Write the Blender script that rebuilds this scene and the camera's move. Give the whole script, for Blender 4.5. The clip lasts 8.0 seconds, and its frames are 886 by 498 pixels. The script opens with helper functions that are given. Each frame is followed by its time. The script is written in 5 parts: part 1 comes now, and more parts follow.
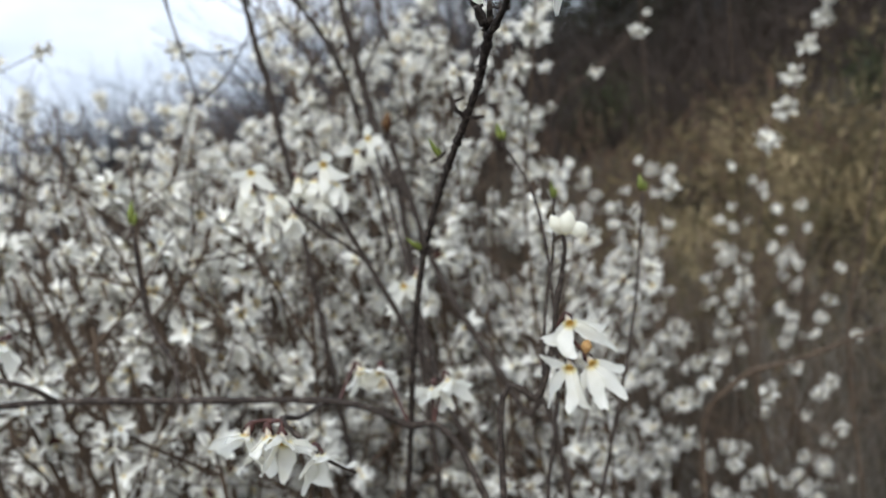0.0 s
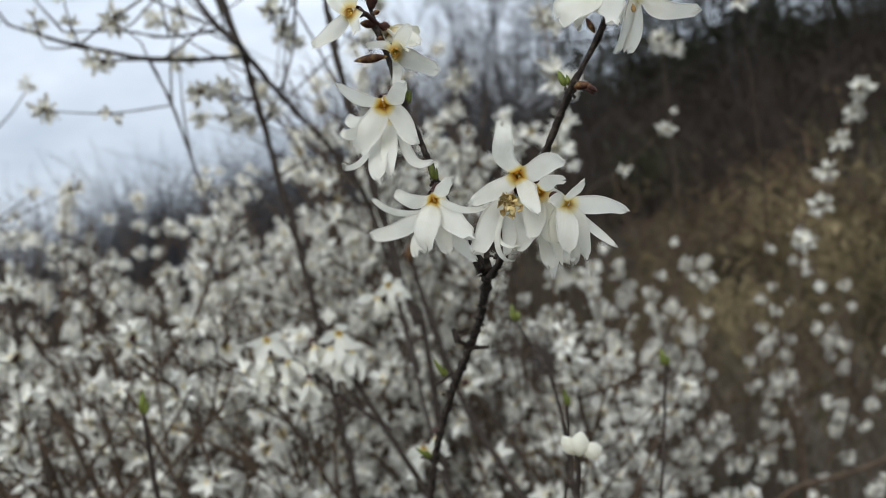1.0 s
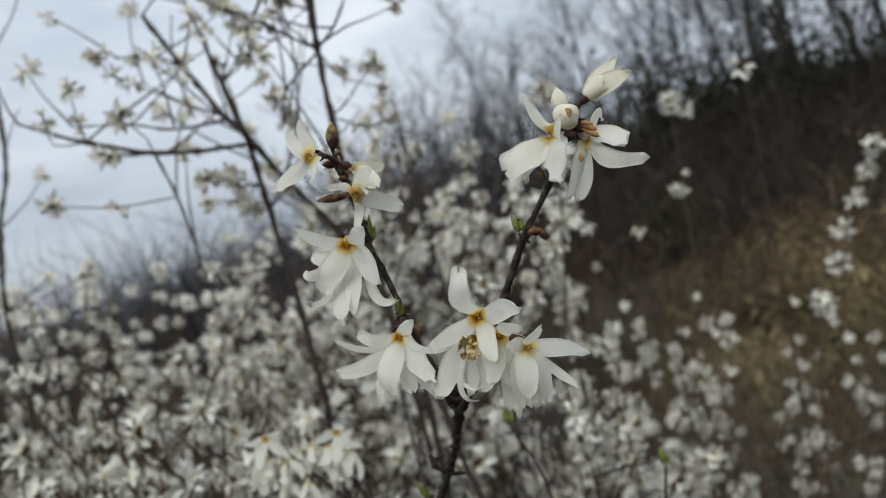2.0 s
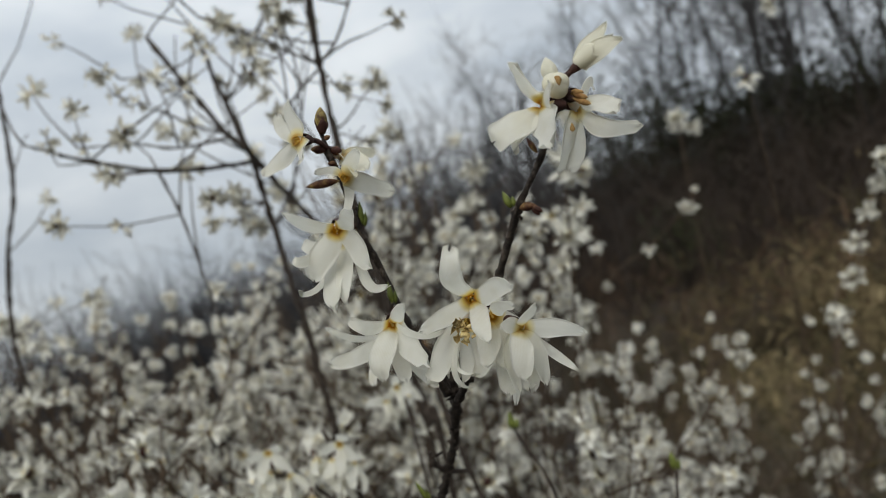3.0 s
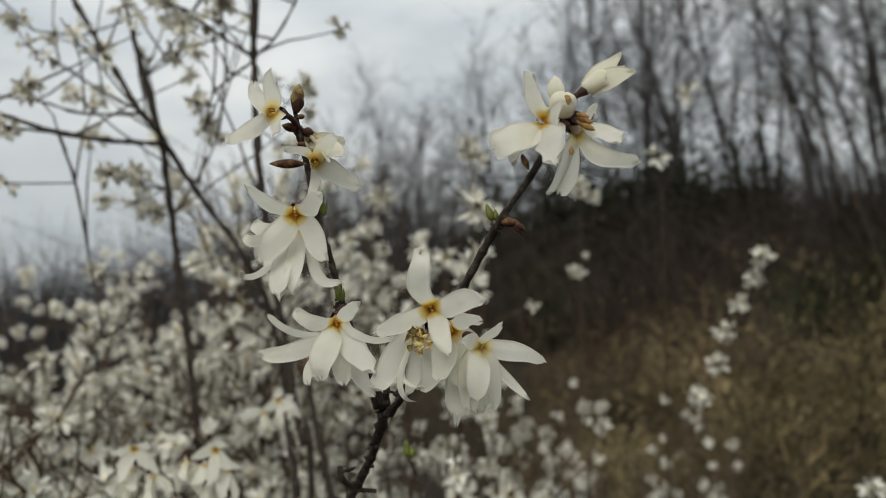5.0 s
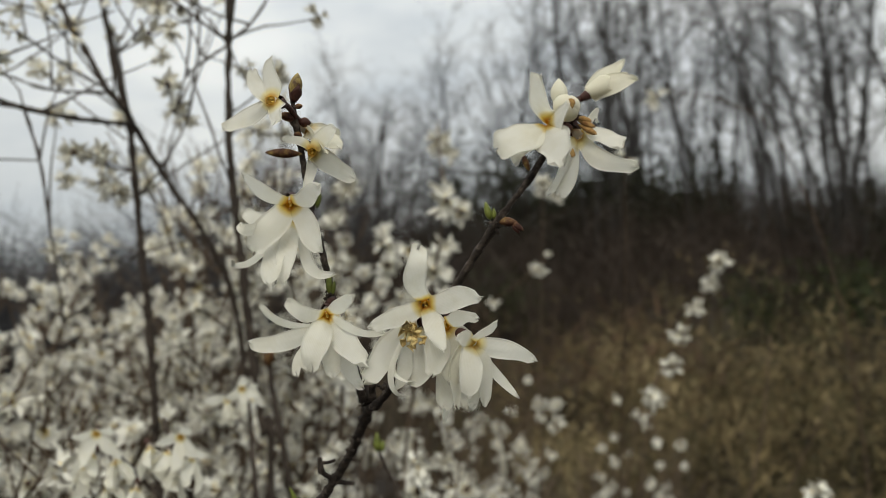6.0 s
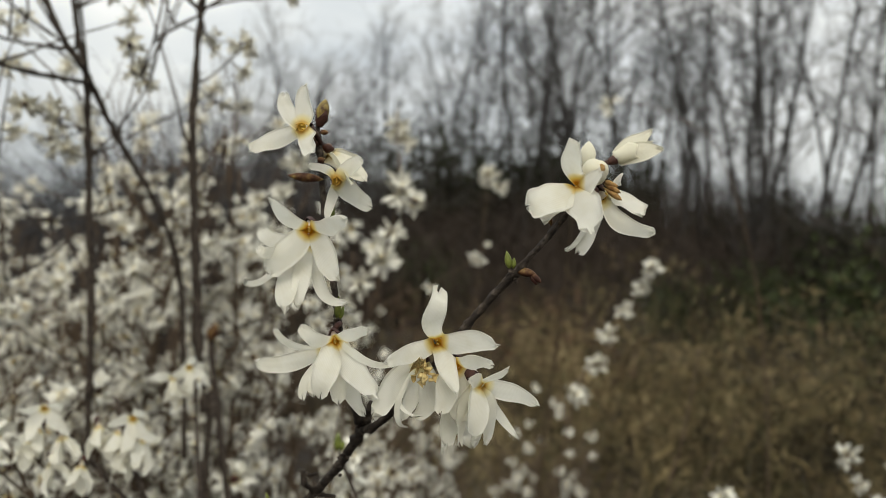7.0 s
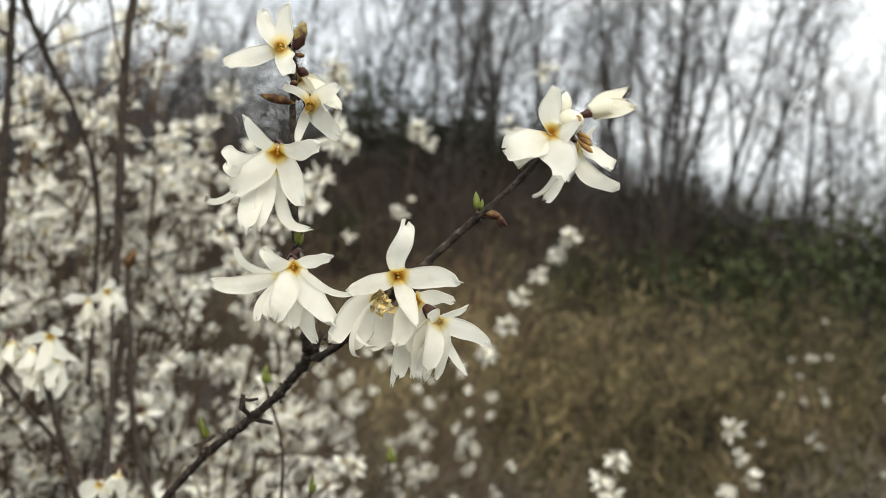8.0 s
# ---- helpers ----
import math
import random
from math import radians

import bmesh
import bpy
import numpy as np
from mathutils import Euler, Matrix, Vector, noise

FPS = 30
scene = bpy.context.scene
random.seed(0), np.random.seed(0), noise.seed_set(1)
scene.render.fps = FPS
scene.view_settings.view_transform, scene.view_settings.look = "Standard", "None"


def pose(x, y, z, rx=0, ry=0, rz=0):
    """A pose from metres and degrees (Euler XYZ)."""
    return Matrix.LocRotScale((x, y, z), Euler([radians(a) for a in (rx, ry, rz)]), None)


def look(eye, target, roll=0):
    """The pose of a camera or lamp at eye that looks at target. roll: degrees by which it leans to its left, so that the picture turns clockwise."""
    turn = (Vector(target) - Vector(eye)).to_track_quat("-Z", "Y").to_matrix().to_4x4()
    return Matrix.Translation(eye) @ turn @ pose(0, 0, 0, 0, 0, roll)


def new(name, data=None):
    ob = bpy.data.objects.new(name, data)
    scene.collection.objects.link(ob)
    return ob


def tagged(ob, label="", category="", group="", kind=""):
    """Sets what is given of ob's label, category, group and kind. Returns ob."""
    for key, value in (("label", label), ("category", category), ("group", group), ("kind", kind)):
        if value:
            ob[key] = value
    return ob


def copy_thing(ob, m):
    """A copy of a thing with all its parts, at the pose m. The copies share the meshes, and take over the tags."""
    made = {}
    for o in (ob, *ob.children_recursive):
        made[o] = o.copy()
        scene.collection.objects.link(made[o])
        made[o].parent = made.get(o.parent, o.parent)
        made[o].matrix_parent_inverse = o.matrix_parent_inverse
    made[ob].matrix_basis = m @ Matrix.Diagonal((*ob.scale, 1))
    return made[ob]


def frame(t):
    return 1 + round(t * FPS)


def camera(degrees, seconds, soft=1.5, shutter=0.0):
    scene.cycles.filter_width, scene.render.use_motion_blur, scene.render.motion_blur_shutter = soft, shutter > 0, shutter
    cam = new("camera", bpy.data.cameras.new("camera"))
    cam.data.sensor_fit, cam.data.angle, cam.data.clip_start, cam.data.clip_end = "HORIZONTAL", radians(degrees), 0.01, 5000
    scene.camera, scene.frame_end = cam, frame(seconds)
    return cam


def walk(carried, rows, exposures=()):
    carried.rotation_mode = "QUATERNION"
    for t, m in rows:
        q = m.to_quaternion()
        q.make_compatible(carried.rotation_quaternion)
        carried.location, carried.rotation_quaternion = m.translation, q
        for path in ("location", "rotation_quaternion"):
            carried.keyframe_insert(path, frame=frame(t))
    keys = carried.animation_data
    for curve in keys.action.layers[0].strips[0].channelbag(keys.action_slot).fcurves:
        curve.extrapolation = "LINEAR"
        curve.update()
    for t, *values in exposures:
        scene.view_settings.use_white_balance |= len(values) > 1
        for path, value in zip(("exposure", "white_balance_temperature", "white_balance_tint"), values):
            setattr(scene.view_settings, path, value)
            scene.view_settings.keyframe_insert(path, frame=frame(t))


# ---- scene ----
cam = camera(55.9, 8.0, soft=0.75)
METRES, EYE, TILT, LEAN, TURN = 0.17, 1.2, -5.0, 10.0, 0.0
ROWS = [
    (0.0, 0.0, 0.0, 0.0, 0.0, 0.0, -0.0),
    (0.5, 0.06, 0.0406, 0.171, 1.73, 2.79, 0.79),
    (1.0, 0.0596, 0.0336, 0.2667, 2.71, 4.49, 1.11),
    (1.5, 0.1014, 0.0374, 0.3106, 3.59, 5.92, 1.99),
    (2.0, 0.1451, 0.0313, 0.3767, 4.66, 8.1, 2.44),
    (2.2, 0.1520, 0.0341, 0.4049, 5.36, 8.82, 2.43),
    (3.3, 0.1632, 0.0900, 0.3032, 5.60, 10.51, 3.33),
    (3.5, 0.1586, 0.1029, 0.3082, 5.34, 10.81, 2.63),
    (4.0, 0.1504, 0.1176, 0.2819, 3.32, 11.77, 0.29),
    (4.5, 0.1001, 0.1243, 0.2739, -0.67, 12.34, -2.76),
    (4.7, 0.0744, 0.1208, 0.2983, -2.60, 12.59, -3.87),
    (5.8, 0.0335, 0.1214, 0.2834, -7.01, 12.79, -5.83),
    (6.0, 0.013, 0.1208, 0.2918, -7.98, 12.72, -6.36),
    (6.5, -0.0428, 0.1194, 0.3057, -10.72, 12.32, -8.18),
    (7.0, -0.1098, 0.0981, 0.347, -14.13, 11.73, -10.46),
    (7.5, -0.1653, 0.0915, 0.313, -18.15, 10.49, -12.82),
    (8.0, -0.1652, 0.1093, 0.3083, -21.19, 10.3, -14.51),
]
walk(cam, [(t, pose(0, 0, EYE, TILT, LEAN, TURN) @ pose(METRES * x, METRES * y, METRES * z, 90 + pitch, roll, yaw)) for t, x, y, z, yaw, pitch, roll in ROWS],
     exposures=((0.0, 0.40, 6100, 10), (0.5, -0.03, 6150, 9), (1.0, -0.05, 6200, 8), (2.0, -0.31, 6350, 8), (3.5, -0.43, 6750, 6), (4.5, -0.46, 6900, 6), (6.0, -0.27, 7100, 6), (7.0, -0.10, 7200, 6), (7.5, 0.10, 7250, 6), (8.0, 0.46, 7000, 7)))
cam.data.dof.use_dof = True
cam.data.dof.focus_distance = 0.168
cam.data.dof.aperture_fstop = 20

# ---------------------------------------------------------------- world and light
world = bpy.data.worlds.new("overcast_sky")
world.use_nodes = True
scene.world = world
wt = world.node_tree
wt.nodes.clear()
w_out = wt.nodes.new("ShaderNodeOutputWorld")
w_bg = wt.nodes.new("ShaderNodeBackground")
w_sky = wt.nodes.new("ShaderNodeTexSky")
w_sky.sky_type = 'NISHITA'
w_sky.sun_disc = False
w_sky.sun_elevation = radians(39)
w_sky.sun_rotation = radians(195)
w_dim = wt.nodes.new("ShaderNodeMix")
w_dim.data_type = 'RGBA'
w_dim.blend_type = 'MULTIPLY'
w_dim.inputs[0].default_value = 1.0
w_dim.inputs[7].default_value = (0.10, 0.10, 0.10, 1)
w_tc = wt.nodes.new("ShaderNodeTexCoord")
w_map = wt.nodes.new("ShaderNodeMapping")
w_map.inputs["Scale"].default_value = (1.0, 1.0, 2.6)
w_noise = wt.nodes.new("ShaderNodeTexNoise")
w_noise.inputs["Scale"].default_value = 3.2
w_noise.inputs["Detail"].default_value = 6
w_noise.inputs["Roughness"].default_value = 0.55
w_ramp = wt.nodes.new("ShaderNodeValToRGB")
w_ramp.color_ramp.elements[0].position = 0.30
w_ramp.color_ramp.elements[0].color = (0.52, 0.58, 0.67, 1)
w_ramp.color_ramp.elements[1].position = 0.72
w_ramp.color_ramp.elements[1].color = (0.90, 0.935, 0.99, 1)
w_mix = wt.nodes.new("ShaderNodeMix")
w_mix.data_type = 'RGBA'
w_mix.inputs[0].default_value = 0.93
wt.links.new(w_sky.outputs[0], w_dim.inputs[6])
wt.links.new(w_tc.outputs["Generated"], w_map.inputs["Vector"])
wt.links.new(w_map.outputs[0], w_noise.inputs["Vector"])
wt.links.new(w_noise.outputs[0], w_ramp.inputs[0])
wt.links.new(w_dim.outputs[2], w_mix.inputs[6])
wt.links.new(w_ramp.outputs[0], w_mix.inputs[7])
w_sep = wt.nodes.new("ShaderNodeSeparateXYZ")
w_up = wt.nodes.new("ShaderNodeMapRange")
w_up.inputs["From Min"].default_value = 0.0
w_up.inputs["From Max"].default_value = 1.0
w_up.inputs["To Min"].default_value = 0.84
w_up.inputs["To Max"].default_value = 2.2
wt.links.new(w_tc.outputs["Generated"], w_sep.inputs[0])
wt.links.new(w_sep.outputs[2], w_up.inputs[0])
wt.links.new(w_up.outputs[0], w_bg.inputs[1])
wt.links.new(w_mix.outputs[2], w_bg.inputs[0])
wt.links.new(w_bg.outputs[0], w_out.inputs[0])

sun = new("sun", bpy.data.lights.new("sun", 'SUN'))
sun.data.energy = 2.5
sun.data.angle = radians(45)
sun.data.color = (1.0, 0.97, 0.92)
sun.matrix_world = look((-1.6, -6.0, 5.0), (0, 0, 0))


# ---------------------------------------------------------------- materials
def nodes_of(name):
    m = bpy.data.materials.new(name)
    m.use_nodes = True
    nt = m.node_tree
    return m, nt, nt.nodes["Principled BSDF"], nt.nodes["Material Output"]


def ramp(nt, fac, stops):
    r = nt.nodes.new("ShaderNodeValToRGB")
    while len(r.color_ramp.elements) < len(stops):
        r.color_ramp.elements.new(0.5)
    for e, (p, c) in zip(r.color_ramp.elements, stops):
        e.position = p
        e.color = (*c, 1)
    nt.links.new(fac, r.inputs[0])
    return r.outputs[0]


def noise_fac(nt, scale, detail=4, rough=0.6, stretch=None):
    tc = nt.nodes.new("ShaderNodeTexCoord")
    n = nt.nodes.new("ShaderNodeTexNoise")
    n.inputs["Scale"].default_value = scale
    n.inputs["Detail"].default_value = detail
    n.inputs["Roughness"].default_value = rough
    src = tc.outputs["Object"]
    if stretch:
        mp = nt.nodes.new("ShaderNodeMapping")
        mp.inputs["Scale"].default_value = stretch
        nt.links.new(src, mp.inputs["Vector"])
        src = mp.outputs[0]
    nt.links.new(src, n.inputs["Vector"])
    return n.outputs[0]


def mixed(nt, fac, a, b, mode='MIX'):
    x = nt.nodes.new("ShaderNodeMix")
    x.data_type = 'RGBA'
    x.blend_type = mode
    for sock, val in ((x.inputs[0], fac), (x.inputs[6], a), (x.inputs[7], b)):
        if isinstance(val, (int, float)):
            sock.default_value = val
        elif isinstance(val, tuple):
            sock.default_value = (*val, 1)
        else:
            nt.links.new(val, sock)
    return x.outputs[2]


def bump(nt, bsdf, height, strength, distance):
    b = nt.nodes.new("ShaderNodeBump")
    b.inputs["Strength"].default_value = strength
    b.inputs["Distance"].default_value = distance
    nt.links.new(height, b.inputs["Height"])
    nt.links.new(b.outputs[0], bsdf.inputs["Normal"])


def two_scale(name, stops, coarse, fine, rough=0.85, relief=0.0, depth=0.001, stretch=None, per_piece=0.0):
    """A surface with a coarse colour variation, a fine grain and relief."""
    m, nt, b, out = nodes_of(name)
    c = ramp(nt, noise_fac(nt, coarse, 3), stops)
    g = noise_fac(nt, fine, 5, 0.7, stretch)
    col = mixed(nt, 0.55, c, ramp(nt, g, [(0.25, (0.45, 0.45, 0.45)), (0.75, (1.0, 1.0, 1.0))]), 'MULTIPLY')
    if per_piece:
        geo = nt.nodes.new("ShaderNodeNewGeometry")
        lo = 1.0 - per_piece
        col = mixed(nt, 1.0, col, ramp(nt, geo.outputs["Random Per Island"], [(0.0, (lo, lo, lo)), (1.0, (1.0, 1.0, 1.0))]), 'MULTIPLY')
    nt.links.new(col, b.inputs["Base Color"])
    b.inputs["Roughness"].default_value = rough
    b.inputs["Specular IOR Level"].default_value = 0.25
    if relief:
        bump(nt, b, g, relief, depth)
    return m


def petal_material(name, throat, base, body, through_share=0.38):
    """Thin petal: white body, tinted throat, fine veins, light passes through."""
    m, nt, b, out = nodes_of(name)
    at = nt.nodes.new("ShaderNodeAttribute")
    at.attribute_name = "along"
    ac = nt.nodes.new("ShaderNodeAttribute")
    ac.attribute_name = "across"
    col = ramp(nt, at.outputs["Fac"], [(0.0, throat), (0.07, throat), (0.13, base), (0.23, body), (1.0, body)])
    wave = nt.nodes.new("ShaderNodeTexWave")
    wave.inputs["Scale"].default_value = 2.6
    wave.inputs["Distortion"].default_value = 1.2
    comb = nt.nodes.new("ShaderNodeCombineXYZ")
    nt.links.new(ac.outputs["Fac"], comb.inputs[0])
    nt.links.new(at.outputs["Fac"], comb.inputs[1])
    nt.links.new(comb.outputs[0], wave.inputs["Vector"])
    vein = ramp(nt, wave.outputs["Fac"], [(0.0, (0.965, 0.965, 0.95)), (0.6, (1, 1, 1))])
    col = mixed(nt, 1.0, col, vein, 'MULTIPLY')
    blot = ramp(nt, noise_fac(nt, 260, 3), [(0.30, (0.93, 0.92, 0.88)), (0.55, (1, 1, 1))])
    col = mixed(nt, 0.7, col, blot, 'MULTIPLY')
    nt.links.new(col, b.inputs["Base Color"])
    b.inputs["Roughness"].default_value = 0.55
    b.inputs["Specular IOR Level"].default_value = 0.25
    bump(nt, b, wave.outputs["Fac"], 0.14, 0.0002)
    tr = nt.nodes.new("ShaderNodeBsdfTranslucent")
    nt.links.new(col, tr.inputs[0])
    ms = nt.nodes.new("ShaderNodeMixShader")
    ms.inputs[0].default_value = through_share
    nt.links.new(b.outputs[0], ms.inputs[1])
    nt.links.new(tr.outputs[0], ms.inputs[2])
    nt.links.new(ms.outputs[0], out.inputs[0])
    return m


WHITE = (0.92, 0.91, 0.86)
M_PETAL = petal_material("petal_white", (0.58, 0.26, 0.012), (0.85, 0.70, 0.24), WHITE, 0.70)
M_PETAL_CREAM = petal_material("petal_cream", (0.70, 0.50, 0.20), (0.82, 0.74, 0.50), (0.89, 0.87, 0.78), 0.62)
M_PETAL_MID = petal_material("petal_white_pale_throat", (0.72, 0.48, 0.10), (0.88, 0.80, 0.48), WHITE, 0.68)
M_PETAL_FAR = petal_material("petal_white_mass", (0.80, 0.70, 0.38), (0.85, 0.82, 0.66), (0.82, 0.805, 0.74), 0.32)
M_ANTHER = two_scale("anther_yellow", [(0.3, (0.62, 0.36, 0.05)), (0.7, (0.80, 0.60, 0.16))], 1200, 3000, 0.7, 0.4, 0.0002)
M_STRAWY = two_scale("withered_ochre", [(0.3, (0.42, 0.28, 0.09)), (0.7, (0.74, 0.60, 0.30))], 700, 2500, 0.8, 0.5, 0.0003)
M_DRY = two_scale("dried_brown", [(0.3, (0.20, 0.09, 0.03)), (0.7, (0.50, 0.33, 0.13))], 500, 2000, 0.8, 0.5, 0.0003)
M_CALYX = two_scale("calyx_maroon", [(0.3, (0.028, 0.011, 0.009)), (0.7, (0.085, 0.034, 0.024))], 700, 2500, 0.6, 0.4, 0.0002)
M_BUDSCALE = two_scale("bud_scale", [(0.40, (0.045, 0.014, 0.009)), (0.54, (0.12, 0.055, 0.022)), (0.68, (0.34, 0.24, 0.08))], 380, 1500, 0.6, 0.4, 0.0002)
M_BUD_OLIVE = two_scale("bud_olive", [(0.38, (0.07, 0.035, 0.012)), (0.52, (0.22, 0.16, 0.05)), (0.66, (0.40, 0.32, 0.11))], 420, 1500, 0.55, 0.4, 0.0002)
M_LEAF = two_scale("young_leaf", [(0.3, (0.07, 0.085, 0.015)), (0.7, (0.20, 0.235, 0.05))], 300, 1500, 0.5, 0.3, 0.0002)
M_BARK = two_scale("twig_bark", [(0.25, (0.014, 0.010, 0.008)), (0.52, (0.048, 0.035, 0.026)), (0.76, (0.20, 0.16, 0.13))], 520, 1500, 0.7, 1.0, 0.0012, (1, 1, 0.6))
M_BARK_PALE = two_scale("cane_bark", [(0.25, (0.034, 0.023, 0.015)), (0.75, (0.135, 0.093, 0.060))], 120, 700, 0.85, 0.7, 0.0008)
M_TRUNK = two_scale("trunk_bark", [(0.3, (0.011, 0.010, 0.010)), (0.7, (0.038, 0.035, 0.033))], 1.6, 22, 0.9, 0.8, 0.02, (1, 1, 0.25))
M_CROWN = two_scale("bare_twigs", [(0.3, (0.030, 0.028, 0.027)), (0.7, (0.085, 0.080, 0.077))], 1.2, 18, 0.9)
# the bluish grey of distance haze is put into this twig colour
M_HAZY_THICKET = two_scale("haze_tinted_thicket", [(0.3, (0.022, 0.022, 0.024)), (0.7, (0.064, 0.064, 0.069))], 1.2, 18, 0.9)
# darker than the crown twigs: shade inside dense growth is put into the colour
M_SHADED_TWIGS = two_scale("shade_darkened_twigs", [(0.3, (0.015, 0.0105, 0.0078)), (0.7, (0.050, 0.035, 0.025))], 1.2, 18, 0.9)
# brown litter, its colour lowered to hold the shade under wood and scrub
M_GROUND = two_scale("leaf_litter_shade_darkened", [(0.25, (0.009, 0.0065, 0.005)), (0.55, (0.024, 0.017, 0.011)), (0.8, (0.046, 0.034, 0.022))], 0.45, 14, 0.95, 0.8, 0.03)
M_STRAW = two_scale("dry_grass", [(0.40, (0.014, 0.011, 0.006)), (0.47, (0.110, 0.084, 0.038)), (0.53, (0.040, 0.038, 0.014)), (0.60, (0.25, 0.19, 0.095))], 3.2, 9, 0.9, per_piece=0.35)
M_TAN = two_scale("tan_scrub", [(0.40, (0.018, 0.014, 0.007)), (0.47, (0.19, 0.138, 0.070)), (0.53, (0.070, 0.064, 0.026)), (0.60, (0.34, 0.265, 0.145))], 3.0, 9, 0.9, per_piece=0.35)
M_PALE = two_scale("pale_scrub", [(0.3, (0.10, 0.083, 0.065)), (0.7, (0.26, 0.228, 0.188))], 0.9, 9, 0.9, per_piece=0.4)
M_DULL = two_scale("dull_brown_brush", [(0.3, (0.036, 0.029, 0.018)), (0.7, (0.105, 0.084, 0.054))], 0.9, 9, 0.9, per_piece=0.4)
M_BRUSH = two_scale("brown_brush", [(0.3, (0.070, 0.044, 0.028)), (0.7, (0.18, 0.108, 0.064))], 0.7, 9, 0.9, per_piece=0.5)
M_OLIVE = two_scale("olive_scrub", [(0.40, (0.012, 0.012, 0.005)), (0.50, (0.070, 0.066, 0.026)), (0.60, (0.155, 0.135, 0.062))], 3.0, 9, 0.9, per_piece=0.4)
M_EVERGREEN_DARK = two_scale("dark_evergreen", [(0.3, (0.014, 0.018, 0.009)), (0.7, (0.045, 0.050, 0.022))], 1.5, 12, 0.7, per_piece=0.4)
M_EVERGREEN = two_scale("dull_evergreen", [(0.3, (0.035, 0.05, 0.02)), (0.7, (0.09, 0.11, 0.04))], 1.5, 12, 0.7, per_piece=0.4)


# ---------------------------------------------------------------- mesh helpers
def link_mesh(name, verts, faces, mats, parent=None, face_mats=None, floats=None, smooth=True):
    me = bpy.data.meshes.new(name)
    me.from_pydata(verts, [], faces)
    for m in mats:
        me.materials.append(m)
    if face_mats is not None:
        me.polygons.foreach_set("material_index", face_mats)
    if smooth:
        me.polygons.foreach_set("use_smooth", [True] * len(me.polygons))
    for key, vals in (floats or {}).items():
        a = me.attributes.new(key, 'FLOAT', 'POINT')
        a.data.foreach_set("value", vals)
    me.update()
    ob = new(name, me)
    if parent is not None:
        ob.parent = parent
    return ob


def part(name, verts, faces, material, parent, label="", **kw):
    ob = link_mesh(name, verts, faces, [material], parent, **kw)
    return tagged(ob, label=label) if label else ob


def thing(name, label, category, group="", kind="", at=(0, 0, 0)):
    e = new(name)
    e.location = at
    e.empty_display_size = 0.01
    return tagged(e, label, category, group, kind)


def spline(points, step):
    """Catmull-Rom line through (x, y, z, radius) points at about that step."""
    p = [np.array(q, float) for q in points]
    p = [2 * p[0] - p[1]] + p + [2 * p[-1] - p[-2]]
    out = []
    for i in range(1, len(p) - 2):
        a, b, c, d = p[i - 1:i + 3]
        n = max(1, int(np.linalg.norm((c - b)[:3]) / step))
        for k in range(n):
            t = k / n
            out.append(0.5 * (2 * b + (c - a) * t + (2 * a - 5 * b + 4 * c - d) * t * t + (3 * b - a - 3 * c + d) * t ** 3))
    out.append(p[-2])
    return np.array(out)


def tube(line, sides=7, rough=0.0, nodes=0.0, cap=True, rng=random):
    """Verts and faces of a tube along (x, y, z, r) rows, with uneven bark and swollen nodes."""
    verts, faces = [], []
    c, r = line[:, :3], np.maximum(line[:, 3], 1e-5)
    t = np.gradient(c, axis=0)
    t /= np.linalg.norm(t, axis=1)[:, None] + 1e-12
    u = np.cross(t[0], (0.31, 0.22, 0.92) if abs(t[0][2]) < 0.9 else (1.0, 0.1, 0.0))
    run = 0.0
    for i in range(len(c)):
        u = u - t[i] * np.dot(u, t[i])
        u /= np.linalg.norm(u) + 1e-12
        v = np.cross(t[i], u)
        if i:
            run += np.linalg.norm(c[i] - c[i - 1])
        swell = 1.0
        if nodes:
            k = (run / nodes) % 1.0
            swell += 0.30 * math.exp(-((k - 0.5) / 0.09) ** 2)
        for s in range(sides):
            a = 2 * math.pi * s / sides
            rr = r[i] * swell * (1 + rough * (rng.random() - 0.5))
            verts.append(tuple(c[i] + rr * (math.cos(a) * u + math.sin(a) * v)))
    n = len(c)
    for i in range(n - 1):
        for s in range(sides):
            s2 = (s + 1) % sides
            faces.append((i * sides + s, i * sides + s2, (i + 1) * sides + s2, (i + 1) * sides + s))
    if cap:
        faces.append(tuple(range(sides))[::-1])
        faces.append(tuple((n - 1) * sides + s for s in range(sides)))
    return verts, faces


def merged(pieces):
    verts, faces = [], []
    for v, f in pieces:
        k = len(verts)
        verts += v
        faces += [tuple(i + k for i in q) for q in f]
    return verts, faces


def pod(base, tip, radius, sides=8, rings=7, peak=0.45, ridge=0.0):
    """A pointed bud from base to tip."""
    base, tip = np.array(base, float), np.array(tip, float)
    rows = []
    for i in range(rings + 1):
        s = i / rings
        e = math.log(0.5) / math.log(peak)
        prof = math.sin(math.pi * s ** e) ** 0.8 if 0 < s < 1 else 0.0
        rows.append((*(base + (tip - base) * s), radius * max(prof, 0.04)))
    v, f = tube(np.array(rows), sides, ridge)
    return v, f


def ease(a, b, x):
    t = min(1.0, max(0.0, (x - a) / (b - a)))
    return t * t * (3 - 2 * t)


def unit(v):
    v = np.array(v, float)
    return v / (np.linalg.norm(v) + 1e-12)


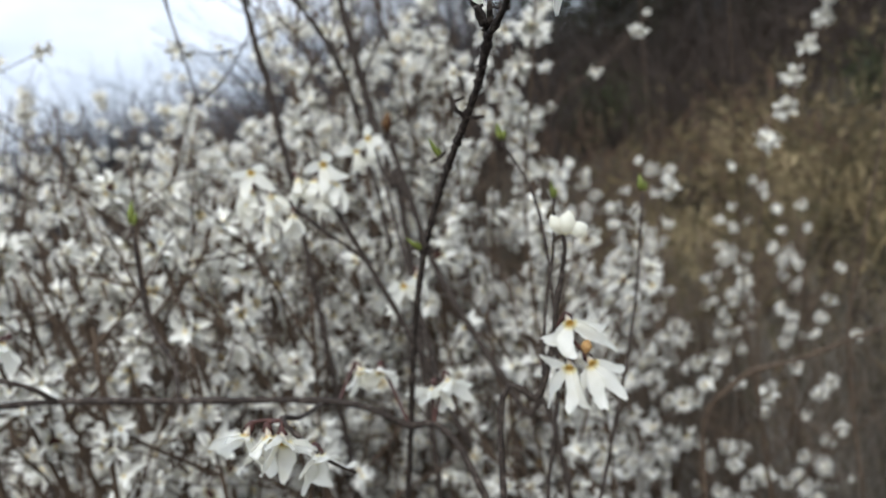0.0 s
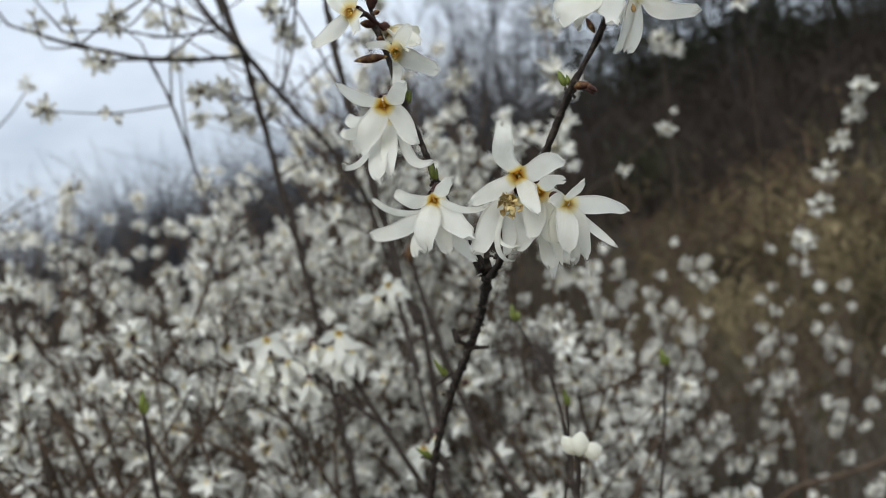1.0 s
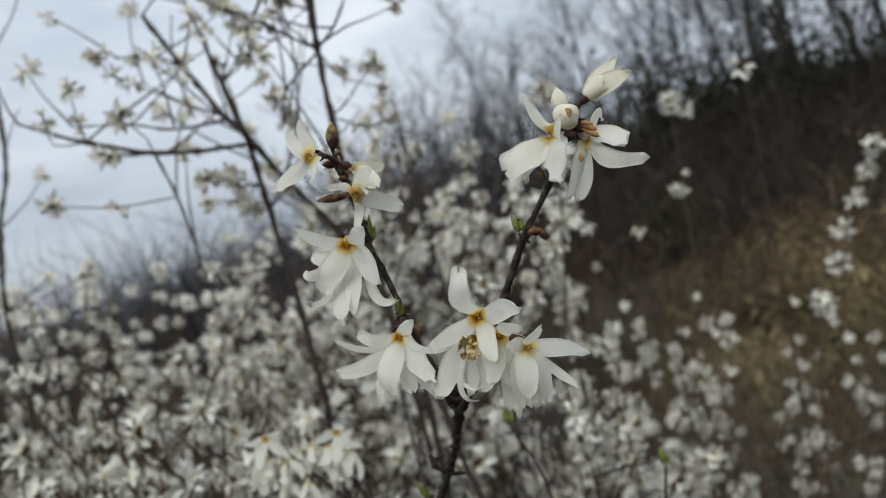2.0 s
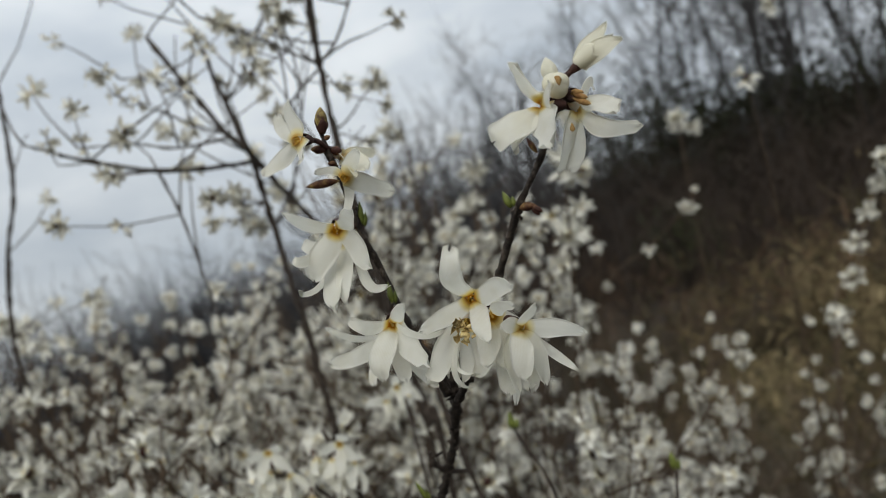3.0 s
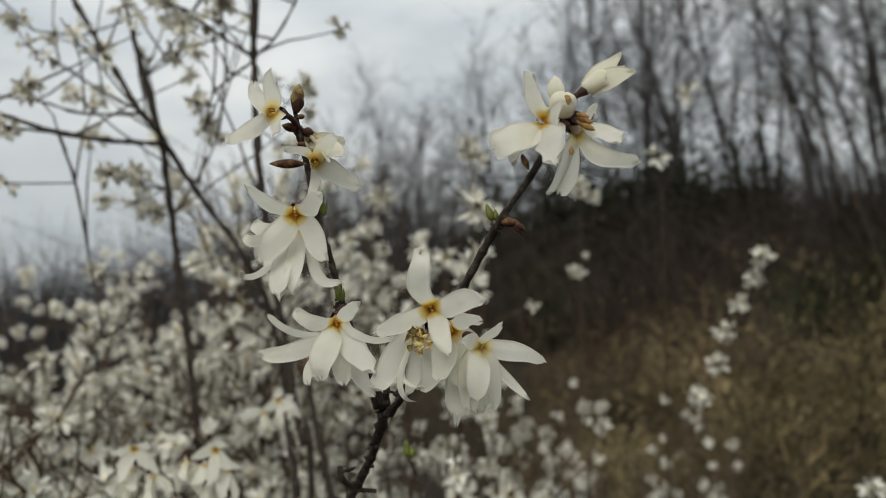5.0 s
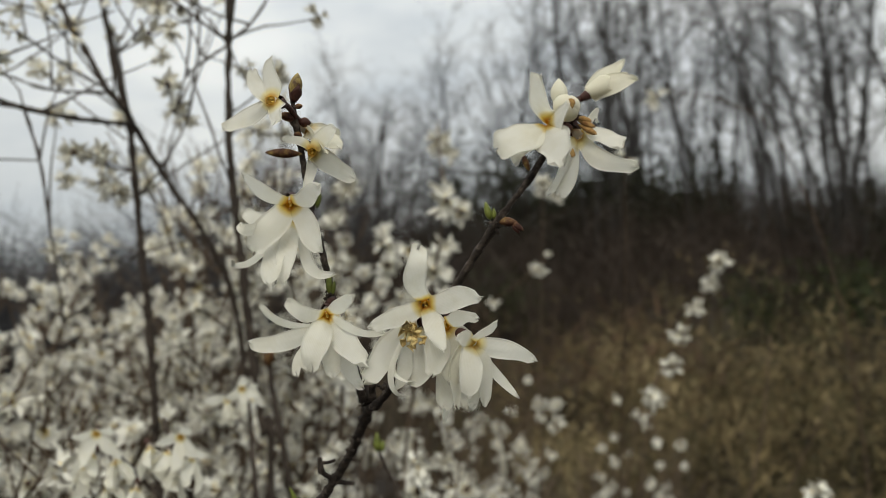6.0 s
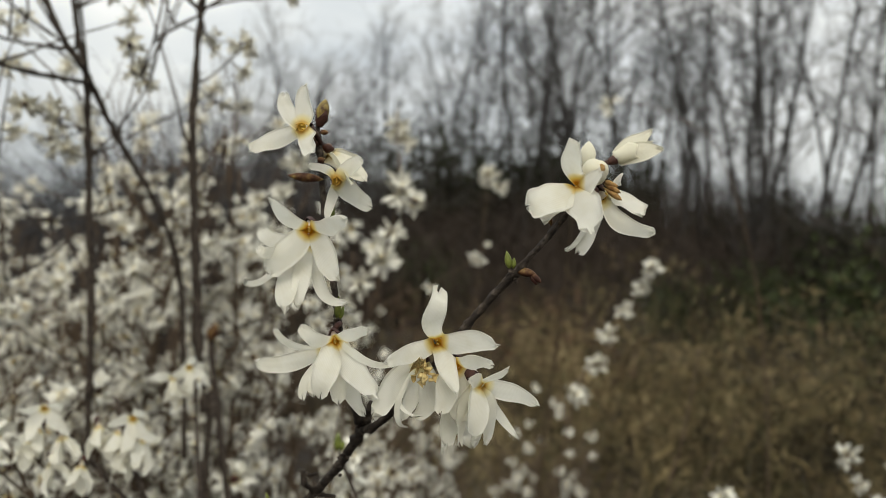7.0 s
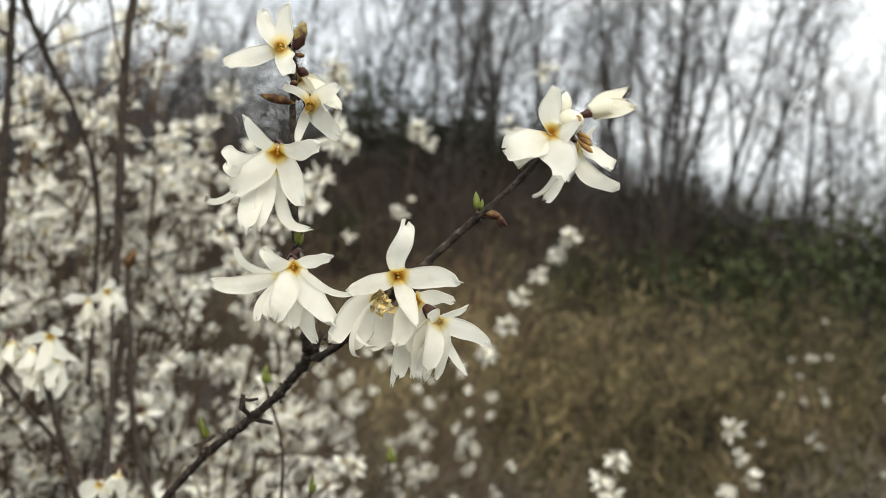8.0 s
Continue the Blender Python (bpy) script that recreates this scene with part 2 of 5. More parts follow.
# ---------------------------------------------------------------- flowers
def petal_geometry(origin, axis, reach, width, curl=0.15, cup=0.13, notch=0.03, wave=0.13, rows=14, cols=7, thick=0.00014, rng=random, bow=None, taper=0.6, heart=None):
    """A strap-shaped petal that leaves the throat along the axis and bends out to its tip."""
    origin, axis, reach = np.array(origin, float), unit(axis), np.array(reach, float)
    length = np.linalg.norm(reach)
    p1 = origin + axis * 0.16 * length + reach * 0.40
    p2 = origin + reach
    side = np.cross(axis, reach)
    if np.linalg.norm(side) < 1e-7:
        side = np.cross(axis, (0.3, 0.1, 0.9))
    side = unit(side)
    p2 = p2 - unit(np.cross(unit(reach), side)) * curl * length * 0.30
    phase, skew, twist = rng.uniform(0, 6.28), rng.uniform(-0.45, 0.45), rng.uniform(-0.7, 0.7)
    bow = rng.uniform(-1.6, 1.6) if bow is None else bow
    rag = rng.uniform(-1.0, 2.2)
    heart = origin if heart is None else np.array(heart, float)
    top, bottom, along, across = [], [], [], []
    for i in range(rows):
        s = i / (rows - 1)
        c = (1 - s) ** 2 * origin + 2 * s * (1 - s) * p1 + s * s * p2
        tan = unit(2 * (1 - s) * (p1 - origin) + 2 * s * (p2 - p1))
        nrm = unit(np.cross(tan, side))
        c = c + nrm * curl * length * max(0.0, s - 0.6) ** 2 * 2.0
        w = 0.58 + 0.42 * ease(0.0, 0.36, s) if s < 0.42 else 1.0 - taper * ((s - 0.42) / 0.58) ** 1.5
        if s > 0.86:
            w *= max(0.30, math.sqrt(max(0.0, 1 - ((s - 0.86) / 0.15) ** 2.0)))
        sd = unit(side * math.cos(twist * s) + nrm * math.sin(twist * s))
        for j in range(cols):
            q = 2 * j / (cols - 1) - 1
            pull = -notch * length * rag * (1 - abs(q)) ** 1.5 * max(0.0, (s - 0.75) / 0.25)
            rim = wave * width * math.sin(phase + 7 * s + 2 * q) * abs(q) * s
            if abs(q) > 0.99 and s > 0.3:
                pull += rng.uniform(-0.02, 0.02) * length
                rim += rng.uniform(-0.03, 0.03) * width
            p = c + sd * (q * w * width * 0.5 * (1 + (rng.uniform(-0.07, 0.05) if s > 0.45 else 0.0))) + side * width * (skew * (s ** 3 - s) + bow * s * (1 - s)) + tan * pull
            p = p + nrm * (cup * width * (abs(q) ** 1.8) * (0.5 - 0.55 * s) * -1.0 + rim)
            top.append(tuple(p + nrm * thick * 0.5))
            bottom.append(tuple(p - nrm * thick * 0.5))
            along.append(min(1.0, np.linalg.norm(p - heart) / 0.013))
            across.append(q)
    n = rows * cols
    faces = []
    for i in range(rows - 1):
        for j in range(cols - 1):
            a = i * cols + j
            faces.append((a, a + 1, a + cols + 1, a + cols))
            faces.append((n + a, n + a + cols, n + a + cols + 1, n + a + 1))
    ring = [i * cols for i in range(rows)] + [(rows - 1) * cols + j for j in range(1, cols)]
    ring += [i * cols + cols - 1 for i in range(rows - 2, -1, -1)] + [j for j in range(cols - 2, 0, -1)]
    for k, a in enumerate(ring):
        b = ring[(k + 1) % len(ring)]
        faces.append((a, n + a, n + b, b))
    return top + bottom, faces, {"along": along * 2, "across": across * 2}


def cup_geometry(base, axis, depth, r0, r1, sides=12, lobes=0, lobe=0.0, rings=4, thick=0.00015):
    """A small funnel that opens along the axis; lobes cut its rim into teeth."""
    base, axis = np.array(base, float), unit(axis)
    u = unit(np.cross(axis, (0.2, 0.3, 0.9)))
    v = np.cross(axis, u)
    verts, faces = [], []
    for shell in (0, 1):
        for i in range(rings + 1):
            s = i / rings
            r = r0 + (r1 - r0) * s ** 0.7 - shell * thick
            for k in range(sides):
                a = 2 * math.pi * k / sides
                d = depth * s
                if lobes:
                    d += depth * lobe * s * s * math.cos(lobes * a)
                verts.append(tuple(base + axis * d + r * (math.cos(a) * u + math.sin(a) * v)))
    m = (rings + 1) * sides
    for shell in (0, 1):
        for i in range(rings):
            for k in range(sides):
                k2 = (k + 1) % sides
                q = (i * sides + k, i * sides + k2, (i + 1) * sides + k2, (i + 1) * sides + k)
                faces.append(tuple(x + shell * m for x in (q if not shell else q[::-1])))
    for k in range(sides):
        k2 = (k + 1) % sides
        a = rings * sides
        faces.append((a + k, a + k2, m + a + k2, m + a + k))
    faces.append(tuple(range(sides))[::-1])
    return verts, faces


def flower(branch, centre, axis, reaches, width=4.6, node=None, curls=None, stamens=True, rng=random, mat=None, tube_mm=3.2, rim=True):
    """One open blossom as a part of its branch: throat, petals, calyx and two stamens. Reaches in millimetres."""
    c, ax = np.array(centre, float), unit(axis)
    v, fc = cup_geometry(c - ax * tube_mm * 0.001, ax, tube_mm * 0.001, 0.0006, 0.0010, 12)
    f = part("flower", v, fc, mat or M_PETAL, branch, floats={"along": [0.24] * (len(v) // 2) + [0.0] * (len(v) // 2)})
    if rim:
        v, fc = cup_geometry(c - ax * 0.0002, ax, 0.0009, 0.0009, 0.0013, 16, rings=4)
        part("corolla", v, fc, mat or M_PETAL, f, floats={"along": [np.linalg.norm(np.array(q) - c) / 0.013 for q in v]})
    for i, spec in enumerate(reaches):
        q, bow, wide = spec[:3], (spec[3] if len(spec) > 3 else None), (spec[4] if len(spec) > 4 else 1.0)
        length = np.linalg.norm(q)
        curl = curls[i] if curls else rng.uniform(-0.6, 0.9)
        w = width * wide * rng.uniform(0.86, 1.0) * min(1.05, 0.60 + length / 28)
        off = unit(np.array(q, float) - ax * np.dot(q, ax)) * 0.0011 + ax * 0.0005
        v, fc, fl = petal_geometry(c + off, spec[5] if len(spec) > 5 else ax, np.array(q) * 0.001 - off, w * 0.001, curl, rng=rng, bow=bow, taper=rng.uniform(0.40, 0.70), heart=c)
        part("petal", v, fc, mat or M_PETAL, f, floats=fl)
    back = c - ax * tube_mm * 0.001
    part("calyx", *cup_geometry(back - ax * 0.0012, ax, 0.0026, 0.0007, 0.0015, 16, 4, 0.35), M_CALYX, f)
    if stamens:
        u = unit(np.cross(ax, (0.9, 0.2, 0.3)))
        for sgn in (-1, 1):
            b = c - ax * 0.0012 + u * sgn * 0.0004
            part("stamen", *pod(b, b + ax * 0.0016, 0.00034, 6, 5), M_ANTHER, f)
    if node is not None:
        nd = np.array(node, float)
        mid = (back + nd) / 2 + (0, 0, 0.0008)
        line = spline([(*nd, 0.0007), (*mid, 0.0006), (*(back - ax * 0.0008), 0.0007)], 0.0012)
        part("flower_stalk", *tube(line, 6, 0.15), M_CALYX, f)
    return f


def blade_petal(centre, axis, mid, tip, width, taper, rng, rows=17, cols=9, thick=0.00014):
    """A strap petal whose midrib runs from the throat through mid to tip (offsets in metres); the blade is full to near its rounded, ragged tip."""
    c0, ax, mid, tip = np.array(centre, float), unit(axis), np.array(mid, float), np.array(tip, float)
    out = mid - ax * np.dot(mid, ax)
    base = c0 + unit(out) * 0.0007 + ax * 0.0003
    m, t = c0 + mid, c0 + tip
    ctrl = 2 * m - 0.5 * (base + t)
    face = unit(ax * 0.7 + np.array([0.0, -0.7, 0.0]))
    side = np.cross(t - base, face)
    if np.linalg.norm(side) < 0.25 * np.linalg.norm(t - base):
        side = side + np.cross(t - base, unit(out)) * 0.8
    side = unit(side)
    length = np.linalg.norm(m - base) + np.linalg.norm(t - m)
    phase, twist, rag, cup = rng.uniform(0, 6.28), rng.uniform(-0.6, 0.6), rng.uniform(-0.8, 1.4), rng.uniform(0.10, 0.24)
    bow, roll = rng.uniform(-0.10, 0.10) * length, rng.uniform(-0.02, 0.10) * length
    top, bottom, along, across = [], [], [], []
    for i in range(rows):
        s = i / (rows - 1)
        c = (1 - s) ** 2 * base + 2 * s * (1 - s) * ctrl + s * s * t
        tan = unit(2 * (1 - s) * (ctrl - base) + 2 * s * (t - ctrl))
        sd = unit(side - tan * np.dot(side, tan))
        nrm = unit(np.cross(tan, sd))
        nrm = nrm if np.dot(nrm, face) > 0 else -nrm
        turn = twist * s * s
        sd, nrm = sd * math.cos(turn) + nrm * math.sin(turn), nrm * math.cos(turn) - sd * math.sin(turn)
        c = c + side * bow * (4 * s * (1 - s) * (0.5 - s)) * 2 - nrm * roll * max(0.0, s - 0.65) ** 2 * 6
        w = 0.74 + 0.26 * ease(0.0, 0.38, s)
        w *= 1 - (0.32 + 0.62 * taper) * max(0.0, (s - 0.40) / 0.60) ** 1.6
        if s > 0.92:
            w *= max(0.2, 1 - ((s - 0.92) / 0.08) ** 2.0 * 0.75)
        for j in range(cols):
            q = 2 * j / (cols - 1) - 1
            pull = -rag * 0.06 * length * (1 - abs(q)) ** 1.6 * ease(0.75, 1.0, s) + 0.04 * length * math.sin(phase * 3 + 6.5 * q) * ease(0.8, 1.0, s)
            crease = 0.035 * math.exp(-(q / 0.16) ** 2) * (1 - s)
            rim = width * (crease + 0.07 * math.sin(phase + 8 * s + 2 * q) * abs(q) * s - cup * abs(q) ** 2 * (0.9 - 1.5 * s))
            wob = 1 + 0.08 * math.sin(phase + 11 * s) * abs(q) * s
            p = c + sd * (q * w * width * 0.5 * wob) + tan * pull + nrm * rim
            top.append(tuple(p + nrm * thick * 0.5))
            bottom.append(tuple(p - nrm * thick * 0.5))
            along.append(min(1.0, np.linalg.norm(p - c0) / 0.013))
            across.append(q)
    n = rows * cols
    faces = []
    for i in range(rows - 1):
        for j in range(cols - 1):
            a = i * cols + j
            faces.append((a, a + 1, a + cols + 1, a + cols))
            faces.append((n + a, n + a + cols, n + a + cols + 1, n + a + 1))
    ring = [i * cols for i in range(rows)] + [(rows - 1) * cols + j for j in range(1, cols)]
    ring += [i * cols + cols - 1 for i in range(rows - 2, -1, -1)] + [j for j in range(cols - 2, 0, -1)]
    for k, a in enumerate(ring):
        b = ring[(k + 1) % len(ring)]
        faces.append((a, n + a, n + b, b))
    return top + bottom, faces, {"along": along * 2, "across": across * 2}


bloom_rng = random.Random(63)


def open_flower(branch, centre, axis, petals, mat, node):
    """A blossom of the branch in focus; each petal by its midrib's middle and tip from the throat, and its width, in millimetres."""
    f = flower(branch, centre, axis, [], node=node, mat=mat, rng=bloom_rng, rim=False)
    for m, t, w, taper in petals:
        v, fc, fl = blade_petal(centre, axis, np.array(m) * 0.001, np.array(t) * 0.00104, w * 0.00110, taper, bloom_rng)
        part("petal", v, fc, mat, f, floats=fl)
    return f


def leaf_bud(branch, base, tip, size=0.00075):
    base, tip = np.array(base, float), np.array(tip, float)
    d = tip - base
    s = unit(np.cross(d, (0.2, 1, 0.1)))
    a = pod(base + s * size * 0.4, tip + s * size * 0.8, size, 7, 7, 0.4)
    b = pod(base - s * size * 0.5, base + d * 0.6 - s * size * 1.0, size * 0.7, 7, 7, 0.4)
    part("leaf_bud", *merged([a, b]), M_LEAF, branch, "small fresh green leaf bud")


def flower_bud(branch, base, tip, radius, mat=None, label=""):
    v, f = pod(base, tip, radius, 10, 9, 0.5, 0.05)
    n = len(v) / 10
    part("flower_bud", v, f, mat or M_BUDSCALE, branch, label, floats={"along": [0.12 + 0.6 * (i // 10) / n for i in range(len(v))]})


def stem(name, branch, points, step=0.0025, sides=9, rough=0.30, nodes=0.0, mat=None):
    return part(name, *tube(spline(points, step), sides, rough, nodes), mat or M_BARK, branch)


# ---------------------------------------------------------------- ground
def ground_height(x, y):
    """Level ground near by, a bank ahead, then the slope of the wood, which fades out to one side."""
    r = math.hypot(x, y)
    az = math.degrees(math.atan2(x, y))
    wooded = ease(-16, 2, az) * (1 - ease(75, 130, az))
    z = 0.55 * ease(1.4, 5.0, r) * wooded
    z += wooded * ((0.115 + 0.055 * ease(8, 26, az) * (1 - ease(28, 44, az))) * max(0.0, min(r, 30) - 6.0) + 0.03 * max(0.0, min(r, 90) - 30))
    z += 0.10 * math.sin(0.9 * x + 0.4) * math.cos(0.7 * y) * ease(1.5, 5, r)
    return z


def polar(az, r):
    return r * math.sin(radians(az)), r * math.cos(radians(az))


rings = [0.0] + [0.5 * 1.13 ** i for i in range(66)]
spokes = 120
gv, gf = [], []
for r in rings:
    for k in range(spokes):
        x, y = polar(360 * k / spokes, r)
        gv.append((x, y, ground_height(x, y) + (0.03 * noise.noise((x * 1.7, y * 1.7, 0)) if r < 60 else 0)))
for i in range(len(rings) - 1):
    for k in range(spokes):
        k2 = (k + 1) % spokes
        gf.append((i * spokes + k, (i + 1) * spokes + k, (i + 1) * spokes + k2, i * spokes + k2))
tagged(link_mesh("ground", gv, gf, [M_GROUND]), "brown leaf litter on rising ground, darkened for shade under growth", "ground", kind="structure")


# ---------------------------------------------------------------- the bare wood
def limb_line(start, way, length, r0, r1, bend, n, rng):
    p, d, rows = np.array(start, float), unit(way), []
    for i in range(n + 1):
        s = i / n
        rows.append((*p, r0 + (r1 - r0) * s))
        d = unit(d + np.array([rng.gauss(0, bend), rng.gauss(0, bend), rng.gauss(0, bend) + 0.04]))
        p = p + d * length / n
    return np.array(rows)


def bare_tree(seed, height, radius, spread):
    """One leafless tree: trunk, limbs and a haze of fine twigs; built at the origin."""
    rng = random.Random(seed)
    tree = thing("bare_tree", "tall leafless grey-brown tree in the wood", "tree", "trees of the wood")
    trunk = limb_line((0, 0, -0.3), (rng.gauss(0, 0.04), rng.gauss(0, 0.04), 1), height, radius, 0.012, 0.042, 14, rng)
    part("trunk", *tube(trunk, 8, 0.12, rng=rng), M_TRUNK, tree)
    limbs, twigs = [], []
    for i in range(17):
        s = 0.28 + 0.70 * (i + rng.random()) / 17
        k = s * 14
        j = min(13, int(k))
        at = trunk[j] + (trunk[j + 1] - trunk[j]) * (k - j)
        az = rng.uniform(0, 6.283)
        up = rng.uniform(0.5, 1.9)
        length = spread * (1.15 - 0.75 * s) * rng.uniform(0.6, 1.2)
        line = limb_line(at[:3], (math.cos(az), math.sin(az), up), length, max(0.012, at[3] * 0.5), 0.008, 0.2, 6, rng)
        limbs.append(tube(line, 4, cap=False, rng=rng))
        for m in range(3):
            q = line[rng.randint(1, 6)]
            a2 = az + rng.uniform(-1.3, 1.3)
            sub = limb_line(q[:3], (math.cos(a2), math.sin(a2), rng.uniform(0.2, 1.8)), length * rng.uniform(0.25, 0.6), 0.012, 0.006, 0.2, 4, rng)
            limbs.append(tube(sub, 3, cap=False, rng=rng))
            for n in range(2):
                q = sub[rng.randint(1, 4)]
                a3 = a2 + rng.uniform(-1.6, 1.6)
                tw = limb_line(q[:3], (math.cos(a3), math.sin(a3), rng.uniform(-0.2, 1.8)), rng.uniform(0.4, 1.1), 0.006, 0.003, 0.15, 2, rng)
                twigs.append(tube(tw, 3, cap=False, rng=rng))
    tagged(part("crown", *merged(limbs + twigs), M_CROWN, tree), "fine bare grey branches")
    return tree


def skyline(az):
    """How high the wood stands against the sky, in degrees, in each direction."""
    return 5 + 13 * ease(-16, 0, az) + 7 * ease(0, 14, az) - 8 * ease(40, 52, az)


wood_rng = random.Random(11)
kinds = [bare_tree(s, h, r, sp) for s, h, r, sp in ((1, 10, 0.070, 3.0), (2, 10, 0.052, 2.4), (3, 10, 0.088, 3.4), (4, 10, 0.042, 2.0), (5, 10, 0.060, 2.7))]
spots = []
for i in range(102):
    az = wood_rng.uniform(-11, 58) if i < 60 else wood_rng.uniform(-48, -5)
    r = wood_rng.uniform(12, 36) if i < 60 else wood_rng.uniform(30, 60)
    if az > 42 and wood_rng.random() < 0.55:
        continue
    x, y = polar(az, r)
    z = ground_height(x, y)
    top = 1.25 + r * math.tan(radians(skyline(az) * wood_rng.uniform(0.75, 1.1)))
    spots.append((x, y, z, min(1.7, max(0.32, (top - z) / 10))))
for i in range(15):
    az, r = wood_rng.uniform(6, 44), wood_rng.uniform(14, 28)
    x, y = polar(az, r)
    spots.append((x, y, ground_height(x, y), wood_rng.uniform(0.55, 0.95)))
for i in range(15):
    az, r = wood_rng.uniform(-9, 14), wood_rng.uniform(16, 32)
    x, y = polar(az, r)
    z = ground_height(x, y)
    top = 1.25 + r * math.tan(radians(skyline(az) * wood_rng.uniform(0.65, 1.05)))
    spots.append((x, y, z, min(1.7, max(0.32, (top - z) / 10))))
for i in range(14):
    az, r = wood_rng.uniform(16, 42), wood_rng.uniform(14, 24)
    x, y = polar(az, r)
    spots.append((x, y, ground_height(x, y), wood_rng.uniform(0.75, 1.05)))
for i in range(4):
    az, r = wood_rng.uniform(17, 27), wood_rng.uniform(13, 20)
    x, y = polar(az, r)
    spots.append((x, y, ground_height(x, y), wood_rng.uniform(0.5, 0.8)))
for i in range(5):
    az, r = wood_rng.uniform(22, 35), wood_rng.uniform(14, 24)
    x, y = polar(az, r)
    spots.append((x, y, ground_height(x, y), wood_rng.uniform(0.55, 0.95)))
for i in range(48):
    az, r = wood_rng.uniform(-9, 60), wood_rng.uniform(8.5, 20)
    x, y = polar(az, r)
    spots.append((x, y, ground_height(x, y), wood_rng.uniform(0.16, 0.36)))
for i, (x, y, z, s) in enumerate(spots):
    m = pose(x, y, z, wood_rng.gauss(0, 4.5), wood_rng.gauss(0, 4.5), wood_rng.uniform(0, 360)) @ Matrix.Diagonal((s ** 0.8, s ** 0.8, s, 1))
    if i < len(kinds):
        kinds[i].matrix_basis = m
    else:
        src = kinds[i % len(kinds)]
        held, src.scale = src.scale.copy(), (1, 1, 1)
        copy_thing(src, m)
        src.scale = held

# fallen sticks and saplings under the trees, dry grass and brown brush on the bank, a few evergreen bushes
def blades(name, label, category, spots, mat, per, length, width, lean, rng, spread=0.12, curve=0.5):
    """Clumps of curved blades that fountain out of the ground, as one mass."""
    verts, faces = [], []
    for x, y, scale in spots:
        for k in range(per):
            a = rng.uniform(0, 6.283)
            ln = length * scale * rng.uniform(0.5, 1.1)
            ou = lean * rng.uniform(0.1, 1.0)
            bx, by = x + rng.gauss(0, spread * scale), y + rng.gauss(0, spread * scale)
            bz = ground_height(bx, by) - 0.03
            w = width * rng.uniform(0.6, 1.3)
            sx, sy = -math.sin(a) * w, math.cos(a) * w
            n = len(verts)
            for s in (0.0, 0.4, 0.75, 1.0):
                o = ou * ln * s ** (1 + curve)
                h = ln * s * (1 - 0.35 * ou * s * s)
                t = 1 - 0.8 * s
                px, py, pz = bx + math.cos(a) * o, by + math.sin(a) * o, bz + h
                verts += [(px - sx * t, py - sy * t, pz), (px + math.cos(a) * w * t, py + math.sin(a) * w * t, pz + w), (px + sx * t, py + sy * t, pz)]
            for q in range(3):
                b = n + 3 * q
                faces += [(b, b + 1, b + 4, b + 3), (b + 1, b + 2, b + 5, b + 4)]
    return tagged(link_mesh(name, verts, faces, [mat]), label, category, kind="stuff")


bank_rng = random.Random(21)


def scatter(n, az0, az1, r0, r1, s0, s1):
    out = []
    for _ in range(n):
        az, r = bank_rng.uniform(az0, az1), bank_rng.uniform(r0, r1)
        x, y = polar(az, r)
        size = bank_rng.uniform(s0, s1)
        if 33.0 < az < 37.0 and r < 4.2:  # a bare gap between the mounds
            continue
        out.append((x, y, size))
    return out


def mounds(name, label, category, spots, mat, per, twig, width, rng):
    """Rounded mounds of short dry twigs that point every way."""
    verts, faces = [], []
    for x, y, scale in spots:
        wide, tall_ = 0.42 * scale * rng.uniform(0.8, 1.3), 0.80 * scale * rng.uniform(0.75, 1.15)
        for k in range(per):
            a, q = rng.uniform(0, 6.283), math.sqrt(rng.random())
            h = rng.random() ** 0.8 * math.sqrt(max(0.0, 1 - q * q * 0.9))
            px, py = x + math.cos(a) * q * wide, y + math.sin(a) * q * wide
            p = np.array([px, py, ground_height(px, py) - 0.02 + h * tall_])
            d = unit((rng.gauss(0, 0.8) + 0.6 * math.cos(a) * q, rng.gauss(0, 0.8) + 0.6 * math.sin(a) * q, rng.uniform(-0.1, 1.4)))
            ln = twig * rng.uniform(0.5, 1.4)
            e = unit(d + np.array([rng.gauss(0, 0.5), rng.gauss(0, 0.5), rng.gauss(0, 0.4)]))
            s = unit(np.cross(d, (0.3, 0.7, 0.2))) * width * rng.uniform(0.6, 1.4)
            u = unit(np.cross(d, s)) * np.linalg.norm(s)
            m, t = p + d * ln * 0.5, p + d * ln * 0.5 + e * ln * 0.5
            n = len(verts)
            verts += [tuple(p - s), tuple(p + u), tuple(p + s), tuple(m - s * 0.8), tuple(m + u * 0.8), tuple(m + s * 0.8), tuple(t)]
            faces += [(n, n + 1, n + 4, n + 3), (n + 1, n + 2, n + 5, n + 4), (n + 3, n + 4, n + 6), (n + 4, n + 5, n + 6)]
    return tagged(link_mesh(name, verts, faces, [mat]), label, category, kind="stuff")


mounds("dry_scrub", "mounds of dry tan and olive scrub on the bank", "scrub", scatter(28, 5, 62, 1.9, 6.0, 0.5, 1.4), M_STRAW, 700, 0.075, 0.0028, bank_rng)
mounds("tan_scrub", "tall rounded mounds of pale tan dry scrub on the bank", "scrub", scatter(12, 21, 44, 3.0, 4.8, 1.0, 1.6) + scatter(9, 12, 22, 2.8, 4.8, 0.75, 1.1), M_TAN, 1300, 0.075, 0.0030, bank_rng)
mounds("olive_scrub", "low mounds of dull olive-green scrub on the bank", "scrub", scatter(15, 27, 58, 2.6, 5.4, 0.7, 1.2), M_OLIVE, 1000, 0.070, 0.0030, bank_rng)
